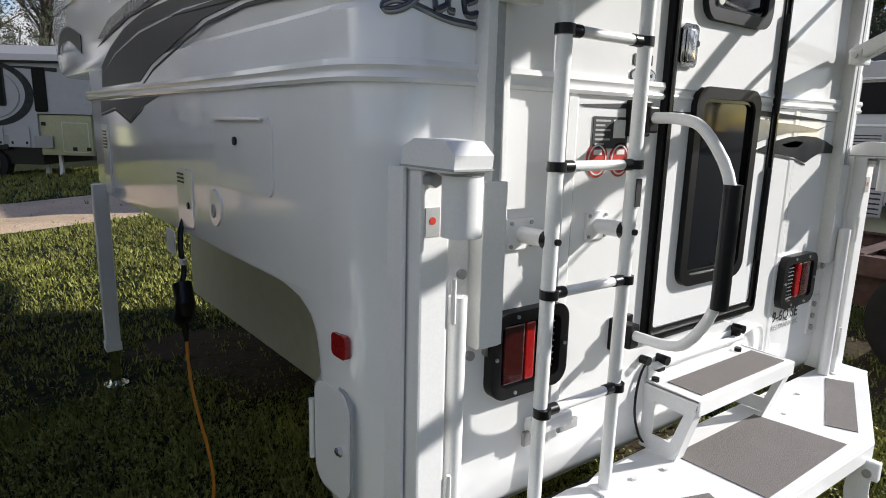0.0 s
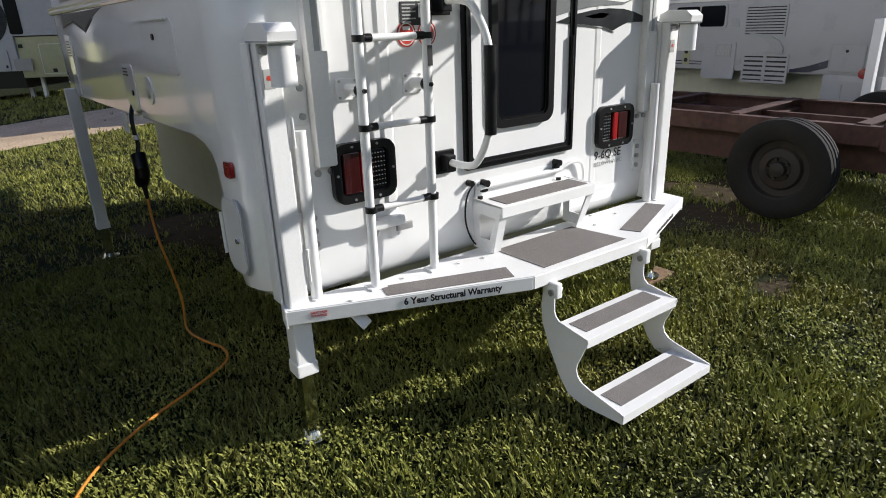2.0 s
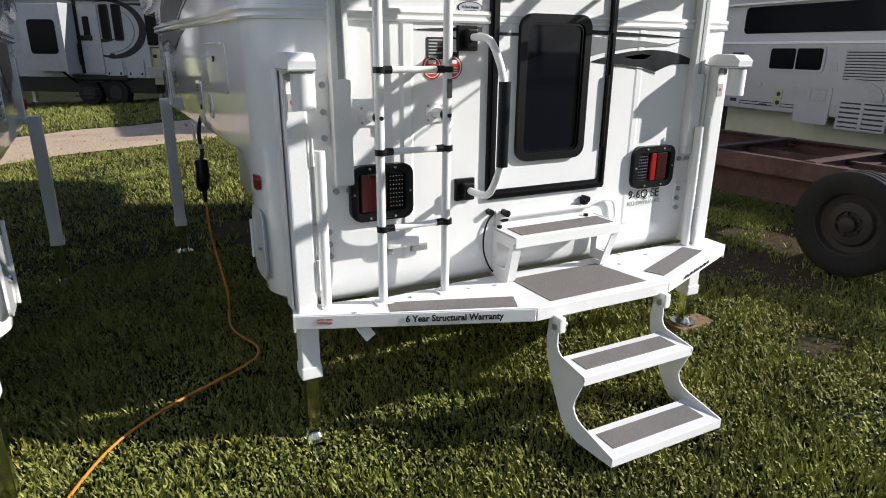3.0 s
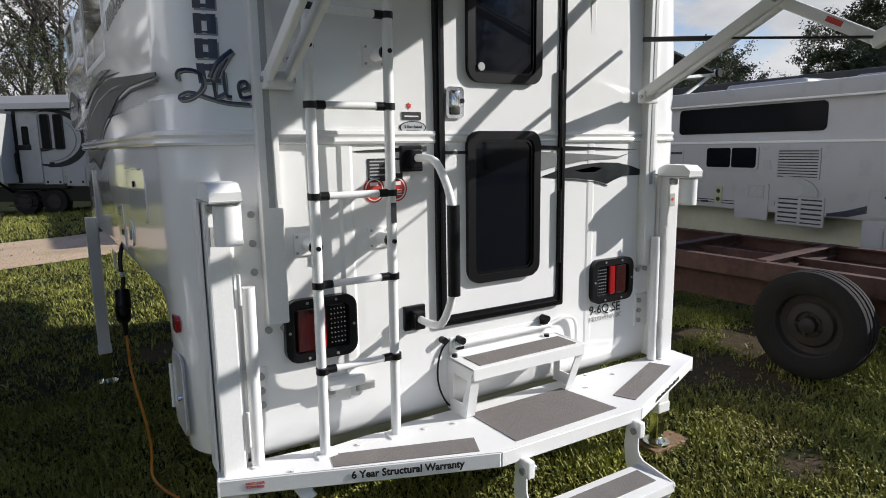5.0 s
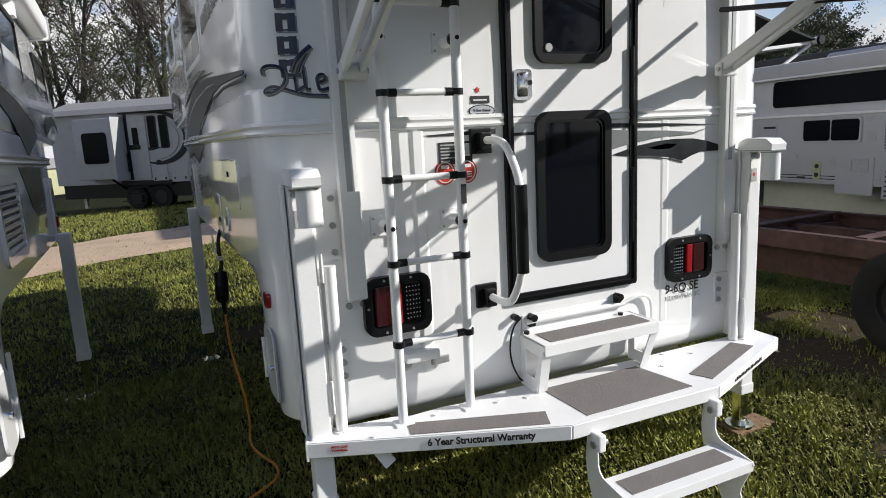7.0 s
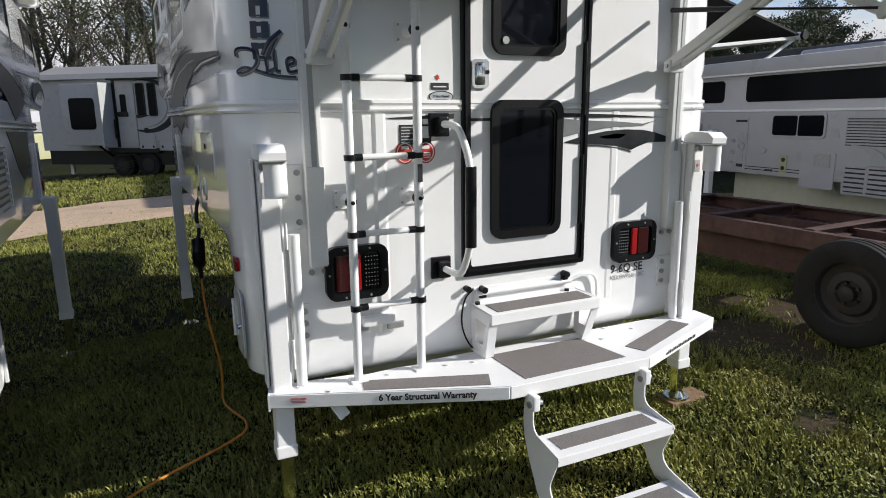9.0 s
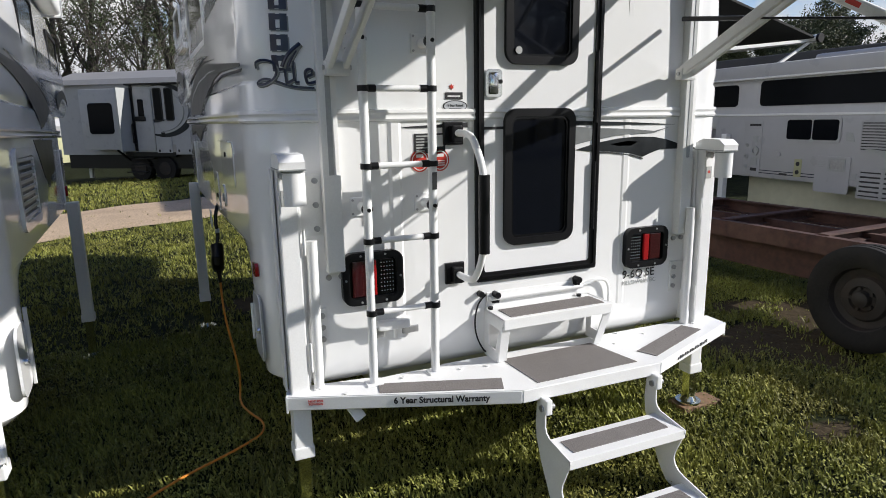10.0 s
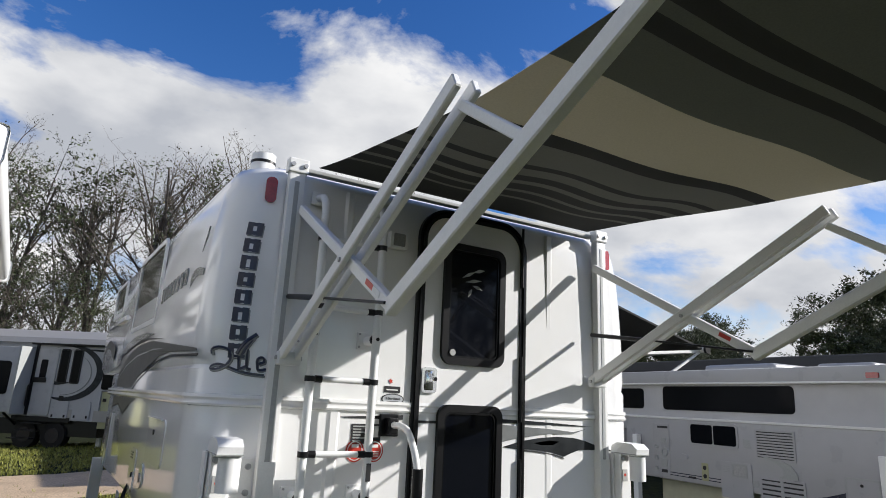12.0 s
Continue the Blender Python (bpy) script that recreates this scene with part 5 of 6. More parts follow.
nb_part("access_door", prism(rrect(0.035, 0.67, 0.245, 0.945, 0.06), 0.010, side(1.19, 1)), GELCOAT)
aw = nb_part("awning_case", B((1.13, 0.2, 2.58), (1.27, 3.3, 2.74), 0.04, 3), ALU_WHITE, label="rolled white side awning case", smooth=True)
nb_part("case_end", B((1.12, 3.3, 2.57), (1.28, 3.33, 2.75), 0.03), WHITE_PAINT, aw, smooth=True)
nb_part("case_end", B((1.12, 0.17, 2.57), (1.28, 0.2, 2.75), 0.03), WHITE_PAINT, aw, smooth=True)
nb_part("awning_bracket", B((1.15, 2.0, 2.48), (1.21, 2.10, 2.68), 0.006), WHITE_PAINT, aw)
nbp = thing("rear_platform", "white steel rear platform of the neighbouring camper", "platform", NB @ Vector((0, -0.2, 0.52)))
nb_part("deck", prism([(1.12, -0.03), (1.14, -0.12), (0.4, -0.42), (-0.4, -0.42), (-1.14, -0.1), (-1.12, -0.03)], -0.012, Matrix.Translation((0, 0, 0.575))), WHITE_PAINT, nbp)
nb_part("front_lip", bar((1.14, -0.12, 0.545), (0.4, -0.42, 0.545), 0.058, 0.012, (0, 0, 1)), WHITE_PAINT, nbp)
nb_part("end_lip", bar((1.14, -0.12, 0.54), (1.12, -0.03, 0.54), 0.07, 0.01, (0, 0, 1)), WHITE_PAINT, nbp)
nb_part("door_hinge_strip", B((1.196, 0.255, 0.66), (1.210, 0.275, 0.98), 0.003), ALU_WHITE)
nb_part("hatch_lock", C((1.19, 0.12, 0.80), (1.214, 0.12, 0.80), 0.010, 10), CHROME)
for p, front in ((Vector((-2.125, 2.46, 0.0)), True), (NB @ Vector((1.09, -0.05, 0)), False)):
    j = jack(p.x, p.y, 1.13 if front else 1.5, False, "white jack of the neighbouring camper", False, 0.29 if front else 0.42)
    if front:
        part("swing_bracket", B((p.x - 0.05, p.y - 0.03, 1.08), (p.x + 0.02, p.y + 0.03, 1.12), 0.005), WHITE_PAINT, j)
        part("foot_pad", B((p.x - 0.16, p.y - 0.05, gz(p.x, p.y) - 0.01), (p.x + 0.16, p.y + 0.05, gz(p.x, p.y) + 0.006), 0.003), ZINC, j)

# ---- pop-up camper on the right ----
FC = Matrix.Translation((4.58, 0.17, -0.035)) @ pose(0, 0, 0, 0, 0, -4.5)
fc = thing("popup_camper", "white pop-up truck camper with dark windows", "camper", FC @ Vector((1.0, 0, 0.2)))


def fc_part(name, bm, m, parent=None, label="", smooth=False):
    bmesh.ops.transform(bm, matrix=FC, verts=bm.verts[:])
    return part(name, bm, m, parent or fc, label, smooth)


fc_part("lower_body", B((0.0, 0.0, 0.96), (2.0, 3.3, 1.68), 0.03), OFFWHITE, label="white fibreglass lower body", smooth=True)
fc_part("rear_skirt", B((0.0, 0.0, 0.30), (2.0, 0.52, 0.97), 0.02), OFFWHITE, smooth=True)
fc_part("tub", B((0.30, 0.4, 0.20), (1.7, 3.0, 0.98), 0.02), CREAM, label="cream tub between the truck bed walls")
fc_part("soft_wall", B((0.03, 0.03, 1.66), (1.97, 4.9, 2.10), 0.02), VINYL_WALL, label="white wrinkled soft upper wall")
fc_part("cabover", B((0.0, 3.2, 1.50), (2.0, 5.3, 1.70), 0.06), OFFWHITE, smooth=True)
fc_part("roof", B((-0.03, -0.03, 2.08), (2.03, 5.2, 2.24), 0.03), OFFWHITE, label="white roof lid", smooth=True)
fc_part("trim_line", B((-0.008, -0.008, 1.665), (0.02, 5.2, 1.690), 0.004), ALU_WHITE)
fc_part("roof_line", B((-0.040, -0.04, 2.075), (-0.01, 5.2, 2.095), 0.004), ALU_WHITE)
fc_part("roof_dome", B((0.7, 0.5, 2.23), (1.3, 1.1, 2.33), 0.05, 3), OFFWHITE, smooth=True)
fc_part("roof_pod", B((0.7, 1.6, 2.23), (1.5, 2.6, 2.36), 0.06, 3), OFFWHITE, smooth=True)
fc_part("window_strip", prism(rrect(0.92, 1.775, 2.66, 2.055, 0.05), 0.012, side(0.034)), DARK_ACRYLIC, label="long dark strip window")
fc_part("window_strip", prism(rrect(2.99, 1.775, 3.6, 2.03, 0.05), 0.012, side(0.034)), DARK_ACRYLIC, label="short dark strip window")
w = fc_part("slider_window", ring(rrect(1.58, 1.385, 2.25, 1.645, 0.04), rrect(1.605, 1.41, 2.225, 1.62, 0.03), 0.012, side(0.0)), OFFWHITE, label="dark sliding window with a white frame")
for y0, y1 in ((1.605, 1.905), (1.925, 2.225)):
    fc_part("pane", prism(rrect(y0, 1.41, y1, 1.62, 0.025), 0.008, side(0.0)), DARK_ACRYLIC, w)
def louvre_vent(y0, z0, y1, z1, n, frame_m):
    f = fc_part("louvred_vent", ring(rrect(y0, z0, y1, z1, 0.012), rrect(y0 + 0.02, z0 + 0.02, y1 - 0.02, z1 - 0.02, 0.006), 0.012, side(0.0)), frame_m, label="white louvred vent")
    for k in range(n):
        z = z0 + 0.025 + (z1 - z0 - 0.05) * (k + 0.5) / n
        fc_part("louvre", B((-0.012, y0 + 0.02, z - 0.32 * (z1 - z0 - 0.05) / n), (0.0, y1 - 0.02, z + 0.30 * (z1 - z0 - 0.05) / n)), OFFWHITE, f)
    # black backing paints in the shade seen in the gaps between louvres
    fc_part("vent_back", B((-0.003, y0 + 0.02, z0 + 0.02), (0.002, y1 - 0.02, z1 - 0.02)), INK, f)
    return f


louvre_vent(0.93, 1.31, 1.38, 1.61, 9, OFFWHITE)
lower_vent = louvre_vent(0.86, 0.86, 1.35, 1.14, 5, OFFWHITE)
fc_part("vent_mullion", B((-0.013, 1.09, 0.88), (0.0, 1.12, 1.12)), OFFWHITE, lower_vent)
h = fc_part("service_hatch", prism(rrect(1.44, 0.88, 1.83, 1.25, 0.02), 0.010, side(0.0)), OFFWHITE)
fc_part("hatch_vent", ring(rrect(1.49, 1.10, 1.68, 1.235, 0.005), rrect(1.51, 1.12, 1.66, 1.215, 0.005), 0.016, side(0.0)), LABEL_GREY, h)
fc_part("hatch_vent_mesh", prism(rrect(1.51, 1.12, 1.66, 1.215, 0.005), 0.012, side(0.0)), STEEL, h)
for k in range(4):
    fc_part("hatch_slot", B((-0.012, 1.71, 1.14 + k * 0.018), (-0.009, 1.80, 1.147 + k * 0.018)), LABEL_GREY, h)
out = fc_part("utility_plate", prism(rrect(2.0, 1.01, 2.09, 1.20, 0.006), 0.008, side(0.0)), TAN_PANEL, label="pale green outlet plate")
for z in (1.06, 1.15):
    fc_part("outlet", C((-0.012, 2.045, z), (-0.006, 2.045, z), 0.024, 12), INK, out)
h = fc_part("storage_hatch", ring(rrect(0.17, 1.00, 0.48, 1.24, 0.012), rrect(0.185, 1.015, 0.465, 1.225, 0.012), 0.010, side(0.0)), LABEL_GREY)
fc_part("hatch_panel", prism(rrect(0.18, 1.01, 0.47, 1.23, 0.012), 0.007, side(0.0)), OFFWHITE, h)
fc_part("hatch_lock", C((-0.014, 0.33, 1.18), (-0.005, 0.33, 1.18), 0.014, 10), BLACK, h)
fc_part("vinyl_flash", prism([(0.48, 1.10), (0.48, 1.03), (0.64, 0.985), (0.84, 0.972), (0.84, 1.0), (0.66, 1.04)], 0.004, side(0.0)), NAVY, label="dark blue vinyl flash")
fc_part("vinyl_flash", prism([(1.33, 1.345), (1.10, 1.325), (0.98, 1.27), (0.93, 1.20), (0.93, 1.15), (1.14, 1.15), (1.07, 1.18), (1.08, 1.24), (1.18, 1.305)], 0.016, side(0.0)), LABEL_GREY, label="grey vinyl flash")
fc_part("vinyl_flash", prism([(1.53, 1.50), (1.45, 1.49), (1.43, 1.40), (1.52, 1.41)], 0.004, side(0.0)), LABEL_GREY)
fc_part("vinyl_flash", prism([(1.50, 1.08), (1.37, 1.09), (1.37, 1.03), (1.50, 1.01)], 0.004, side(0.0)), LABEL_GREY)
for z in (1.015, 1.045):
    fc_part("vinyl_pinstripe", B((-0.004, 1.84, z), (0.0, 2.75, z + 0.008)), NAVY)
fc_part("model_badge", B((-0.005, 2.18, 1.012), (0.0, 2.28, 1.035)), INK)
fc_part("oval_cover", prism([(2.36 + 0.08 * math.cos(2 * math.pi * k / 20), 1.24 + 0.035 * math.sin(2 * math.pi * k / 20)) for k in range(20)], 0.010, side(0.0)), OFFWHITE)
fc_part("side_reflector", C((-0.012, 0.16, 0.99), (0.0, 0.16, 0.99), 0.045, 20), RED_LENS, label="round red reflector")
h = fc_part("lower_hatch", ring(rrect(0.05, 0.62, 0.36, 0.92, 0.01), rrect(0.08, 0.65, 0.33, 0.89, 0.01), 0.01, side(0.0)), OFFWHITE)
fc_part("roof_lamp", prism(rrect(0.06, 2.12, 0.17, 2.17, 0.012), 0.015, side(-0.03)), RED_LENS, label="red roof marker lamp")
for k in range(5):
    fc_part("roof_lamp", prism(rrect(0.12 + k * 0.16 + 0.12 * (k > 0), 2.14, 0.18 + k * 0.16 + 0.12 * (k > 0), 2.18, 0.01), 0.015, rear(-0.03)), RED_LENS, label="red roof marker lamp")
fc_part("rear_door", prism(rrect(0.55, 0.6, 1.15, 2.02, 0.05), 0.012, rear(0.0)), OFFWHITE)
fc_part("rear_pane", prism(rrect(0.62, 1.05, 0.75, 1.5, 0.04), 0.018, rear(0.0)), DARK_ACRYLIC)
fc_part("rear_pane", prism(rrect(0.62, 1.72, 1.05, 1.98, 0.03), 0.018, rear(0.0)), GREY_GLASS)
fc_part("rear_trim", B((-0.004, -0.008, 1.66), (2.0, 0.0, 1.675)), LABEL_GREY)
for px, py in ((-0.10, 0.06), (-0.06, 3.05)):
    p = FC @ Vector((px, py, 0))
    jack(p.x, p.y, 1.42, False, "white jack of the pop-up camper", False, 0.5)
fc_part("front_panel", B((-0.006, 2.56, 1.0), (0.0, 2.82, 1.60)), OFFWHITE)
for y, z, r in ((2.64, 1.27, 0.055), (2.76, 1.33, 0.025), (2.76, 1.20, 0.03), (2.76, 1.08, 0.025)):
    fc_part("outlet_cover", ring([(y + r * math.cos(2 * math.pi * k / 18), z + r * math.sin(2 * math.pi * k / 18)) for k in range(18)], [(y + 0.55 * r * math.cos(2 * math.pi * k / 18), z + 0.55 * r * math.sin(2 * math.pi * k / 18)) for k in range(18)], 0.016, side(-0.004)), LABEL_GREY)
for y0, y1, z0, z1, m in ((2.58, 2.74, 1.55, 1.575, INK), (2.61, 2.68, 1.37, 1.44, LABEL_GREY), (2.60, 2.70, 1.10, 1.19, LABEL_GREY), (2.60, 2.69, 1.035, 1.07, INK)):
    fc_part("label_plate", B((-0.011, y0, z0), (-0.004, y1, z1)), m)

# ---- rusty flatbed trailer frame ----
FT = Matrix.Translation((2.80, 0.0, 0.0)) @ pose(0, 0, 0, 0, 0, 3.0)
flat = thing("flatbed_trailer", "rusty dark red steel trailer frame with a worn tyre", "trailer", FT @ Vector((0.5, 0.5, 0.2)))


def ft_part(name, bm, m, parent=None, label="", smooth=False):
    bmesh.ops.transform(bm, matrix=FT, verts=bm.verts[:])
    return part(name, bm, m, parent or flat, label, smooth)


def ibeam(p0, p1, w=0.07, h=0.13, up=(0, 0, 1)):
    p0, p1 = Vector(p0), Vector(p1)
    d = (p1 - p0).normalized()
    s = d.cross(Vector(up)).normalized()
    bm = bmesh.new()
    L = (p1 - p0).length
    t = 0.012
    o = [(-w / 2, h / 2), (w / 2, h / 2), (w / 2, h / 2 - t), (-w / 2 + t, h / 2 - t), (-w / 2 + t, -h / 2 + t), (w / 2, -h / 2 + t), (w / 2, -h / 2), (-w / 2, -h / 2)]
    bm2 = prism(o, L)
    m = Matrix((s, Vector(up), d)).transposed().to_4x4()
    m.translation = p0
    bmesh.ops.transform(bm2, matrix=m, verts=bm2.verts[:])
    bm.free()
    return bm2


ft_part("near_rail", ibeam((0.05, -1.6, 0.71), (0.05, 3.4, 0.71)), RUST, label="rusty steel channel")
ft_part("far_rail", ibeam((1.22, 3.4, 0.71), (1.22, -1.6, 0.71)), RUST)
for y in (-1.55, -0.35, 0.53, 1.38, 2.3, 3.3):
    ft_part("cross_member", ibeam((0.06, y, 0.74), (1.21, y, 0.74), 0.08, 0.09), RUST)
ft_part("lower_beam", ibeam((0.18, -1.2, 0.55), (0.18, 2.6, 0.55), 0.07, 0.20), RUST)
ft_part("lower_beam", ibeam((1.10, 2.6, 0.55), (1.10, -1.2, 0.55), 0.07, 0.20), RUST)
ft_part("side_skirt", B((0.10, 0.3, 0.42), (0.13, 3.2, 0.66), 0.004), RUST)
ft_part("inner_rail", ibeam((0.62, -0.35, 0.70), (0.62, 3.3, 0.70), 0.05, 0.08), RUST)
ft_part("axle", C((-0.35, -0.03, 0.50), (1.62, -0.03, 0.50), 0.035, 14), RUST)
ft_part("corner_plate", B((0.0, -0.55, 0.62), (0.34, -0.48, 0.80), 0.006), RUST)


def wheel(cx, s):
    """A tyre with a rounded section and tread ribs, and a dished rim."""
    prof = [(0.205, 0.070), (0.235, 0.088), (0.285, 0.095), (0.322, 0.090), (0.338, 0.078), (0.341, 0.050), (0.334, 0.047), (0.334, 0.040), (0.342, 0.037), (0.343, 0.012), (0.336, 0.009), (0.336, 0.0)]
    prof += [(r, -a) for r, a in prof[-2::-1]]
    bm = bmesh.new()
    n = 40
    rows = [[bm.verts.new((cx + a, -0.03 + r * math.cos(2 * math.pi * k / n), 0.50 + r * math.sin(2 * math.pi * k / n))) for k in range(n)] for r, a in prof]
    for a, b in zip(rows, rows[1:] + rows[:1]):
        for k in range(n):
            bm.faces.new((a[k], a[(k + 1) % n], b[(k + 1) % n], b[k]))
    w = ft_part("tyre", bm, RUBBER, label="worn dusty black tyre", smooth=True)
    bm = bmesh.new()
    prof = [(0.212, 0.072 * s), (0.200, 0.064 * s), (0.190, 0.02 * s), (0.150, 0.012 * s), (0.135, 0.035 * s), (0.085, 0.045 * s), (0.075, 0.030 * s), (0.052, 0.030 * s), (0.048, 0.075 * s), (0.028, 0.085 * s), (0.0, 0.087 * s)]
    rows = [[bm.verts.new((cx + a, -0.03 + max(r, 0.001) * math.cos(2 * math.pi * k / n), 0.50 + max(r, 0.001) * math.sin(2 * math.pi * k / n))) for k in range(n)] for r, a in prof]
    for a, b in zip(rows, rows[1:]):
        for k in range(n):
            bm.faces.new((a[k], a[(k + 1) % n], b[(k + 1) % n], b[k]))
    rim = ft_part("rim", bm, RIM, w, "dark rusty steel rim", smooth=True)
    for k in range(5):
        a = 2 * math.pi * k / 5
        ft_part("wheel_nut", C((cx + 0.03 * s, -0.03 + 0.068 * math.cos(a), 0.50 + 0.068 * math.sin(a)), (cx + 0.055 * s, -0.03 + 0.068 * math.cos(a), 0.50 + 0.068 * math.sin(a)), 0.012, 6), RIM, rim)


wheel(-0.34, -1)
wheel(1.62, 1)


# ---- fifth-wheel trailers over the lane ----
def fifth_wheel(at, yaw, length, label, slide, door_u, windows, cap):
    """A tall trailer; u runs along its near wall, and slide is the start and end of its slide-out room."""
    m4 = Matrix.Translation(at) @ pose(0, 0, 0, 0, 0, yaw)
    t = thing("travel_trailer", label, "trailer", m4 @ Vector((length / 2, 0, 0.0)), group="parked trailers")

    def q(name, bm, m, parent=None, lab="", smooth=False):
        bmesh.ops.transform(bm, matrix=m4, verts=bm.verts[:])
        return part(name, bm, m, parent or t, lab, smooth)

    H, Z0 = 2.90, 0.78
    nose = length - cap
    o = [(0, Z0), (0, H), (length - 0.9, H), (length - 0.2, H - 0.4), (length, H - 0.9), (length - 0.2, 1.62), (nose, 1.62), (nose, Z0)]
    mm = Matrix(((1, 0, 0, 0), (0, 0, 1, 0), (0, 1, 0, 0), (0, 0, 0, 1)))
    q("body", prism(o, 2.5, mm), OFFWHITE, None, "white trailer body")
    q("roof", prism([(-0.14, H - 0.02), (-0.02, H + 0.14), (0.8, H + 0.42), (1.7, H + 0.42), (2.5, H + 0.14), (2.62, H - 0.02)], length - 0.9, Matrix(((0, 0, 1, 0), (1, 0, 0, 0), (0, 1, 0, 0), (0, 0, 0, 1)))), TAUPE, None, "grey arched roof")
    q("eave_gutter", B((slide[1] - 0.1, -0.10, H - 0.07), (length - 1.0, 0.0, H - 0.01), 0.01), BLACK)
    for u in (door_u + 0.85, door_u + 1.9):
        q("skirt_band", B((u, -0.012, Z0), (u + 0.45, 0.0, Z0 + 0.30)), TAUPE, None, "grey lower band")
    q("underbelly", B((0.1, 0.10, 0.35), (nose, 2.4, Z0 + 0.02)), BLACK, None, "black underbelly")
    q("corner_trim", B((slide[1] + 0.02, -0.035, Z0 + 0.1), (slide[1] + 0.11, 0.0, H - 0.06), 0.01), BLACK)
    s = q("slide_out", B((slide[0], -0.55, 0.95), (slide[1], 0.1, 2.72), 0.03), OFFWHITE, None, "white slide-out room", True)
    q("slide_window", prism(rrect(slide[0] + 0.28, 1.42, slide[1] - 0.20, 2.32, 0.1), 0.02, rear(-0.55)), DARK_ACRYLIC, s, "dark window")
    q("slide_flange", B((slide[1] - 0.05, -0.57, 0.9), (slide[1] + 0.01, 0.0, 2.75)), LABEL_GREY, s)
    q("slide_support", bar((slide[1] - 0.3, -0.4, 0.93), (slide[1] - 0.3, 0.2, 0.55), 0.05, 0.05), BLACK, s)
    d = q("door", prism(rrect(door_u, 0.92, door_u + 0.55, 2.72, 0.06), 0.03, rear(0.0)), OFFWHITE, None, "white entry door")
    q("door_frame", ring(rrect(door_u - 0.03, 0.89, door_u + 0.58, 2.75, 0.07), rrect(door_u, 0.92, door_u + 0.55, 2.72, 0.06), 0.034, rear(0.0)), LABEL_GREY, d)
    q("door_pane", prism(rrect(door_u + 0.10, 1.85, door_u + 0.30, 2.42, 0.04), 0.04, rear(0.0)), DARK_ACRYLIC, d)
    q("screen_handle", B((door_u - 0.02, -0.07, 1.78), (door_u + 0.34, -0.03, 1.92), 0.02), BLACK, d)
    q("grab_handle", tube([(door_u - 0.08, -0.02, 1.75), (door_u - 0.08, -0.14, 1.68), (door_u - 0.08, -0.14, 1.15), (door_u - 0.08, -0.02, 1.08)], 0.022, 6), BLACK, d)
    for k in range(3):
        q("step", B((door_u - 0.05, -0.22 - 0.2 * k, 0.66 - 0.19 * k), (door_u + 0.6, -0.02 - 0.2 * k, 0.69 - 0.19 * k), 0.006), BLACK, d)
    for a, b, z0, z1 in windows:
        w = q("window", ring(rrect(a, z0, b, z1, 0.06), rrect(a + 0.03, z0 + 0.03, b - 0.03, z1 - 0.03, 0.04), 0.025, rear(0.0)), BLACK, None, "narrow dark window")
        q("pane", prism(rrect(a + 0.025, z0 + 0.025, b - 0.025, z1 - 0.025, 0.04), 0.015, rear(0.0)), DARK_ACRYLIC, w)
    # the dark arc behind the windows, open to the rear, and the flashes beside it
    cu, cz, n = nose - 1.05, 2.08, 26
    outer = [(cu + 1.02 * math.cos(a), cz + 0.78 * math.sin(a)) for a in [radians(118 - 236 * k / n) for k in range(n + 1)]]
    inner = [(cu - 0.04 + (0.86 + 0.14 * (2 * k / n - 1) ** 2) * math.cos(a), cz + 0.02 + (0.62 + 0.14 * (2 * k / n - 1) ** 2) * math.sin(a)) for k, a in enumerate([radians(118 - 236 * k / n) for k in range(n + 1)])]
    q("vinyl_arc", prism(outer + inner[::-1], 0.012, rear(-0.003)), CHAR_VINYL, None, "dark vinyl arc")
    line = [(cu - 0.12 + 0.80 * math.cos(a), cz - 0.02 + 0.60 * math.sin(a)) for a in [radians(60 - 150 * k / n) for k in range(n + 1)]]
    q("vinyl_pinstripe", prism(line + [(x - 0.03, z + 0.012) for x, z in line[::-1]], 0.010, rear(-0.003)), GREY_VINYL)
    for a, b, z, k, w0, w1 in ((door_u + 0.40, door_u + 1.0, 1.86, -0.07, 0.13, 0.02), (door_u + 1.15, nose + 0.6, 2.72, 0.03, 0.02, 0.10)):
        q("vinyl_flash", prism(swoosh(a, z, b, z - 0.05, k, w0, w1), 0.012, rear(-0.002)), CHAR_VINYL, None, "dark vinyl swoosh")
    q("corner_window", prism(rrect(nose - 0.02, 1.66, nose + 0.30, 2.72, 0.05), 0.02, rear(0.0)), DARK_ACRYLIC, None, "dark window at the front corner")
    q("vent_strip", B((door_u + 0.80, -0.02, 1.0), (door_u + 0.93, 0.0, 1.44), 0.004), BLACK)
    for u in (door_u + 0.62, door_u + 1.28):
        h = q("storage_door", prism(rrect(u, 0.80, u + 0.52, 1.30, 0.04), 0.016, rear(-0.012)), OFFWHITE)
        for a in (0.08, 0.44):
            q("latch", B((u + a - 0.025, -0.036, 0.86), (u + a + 0.025, -0.026, 0.93)), BLACK, h)
    for u in (slide[1] + 0.1, slide[1] + 0.95):
        w = q("tyre", C((u, 0.02, 0.36), (u, 0.28, 0.36), 0.36, 28), RUBBER, None, "black tyre", True)
        q("rim", C((u, 0.0, 0.36), (u, 0.05, 0.36), 0.20, 20), RIM, w)
        q("fender", B((u - 0.45, -0.03, 0.70), (u + 0.45, 0.03, 0.86), 0.03), BLACK, w)
    for u in (0.3, nose - 0.3):
        q("landing_leg", B((u, 0.6, 0.0), (u + 0.1, 0.7, Z0 + 0.1)), ALU_WHITE)
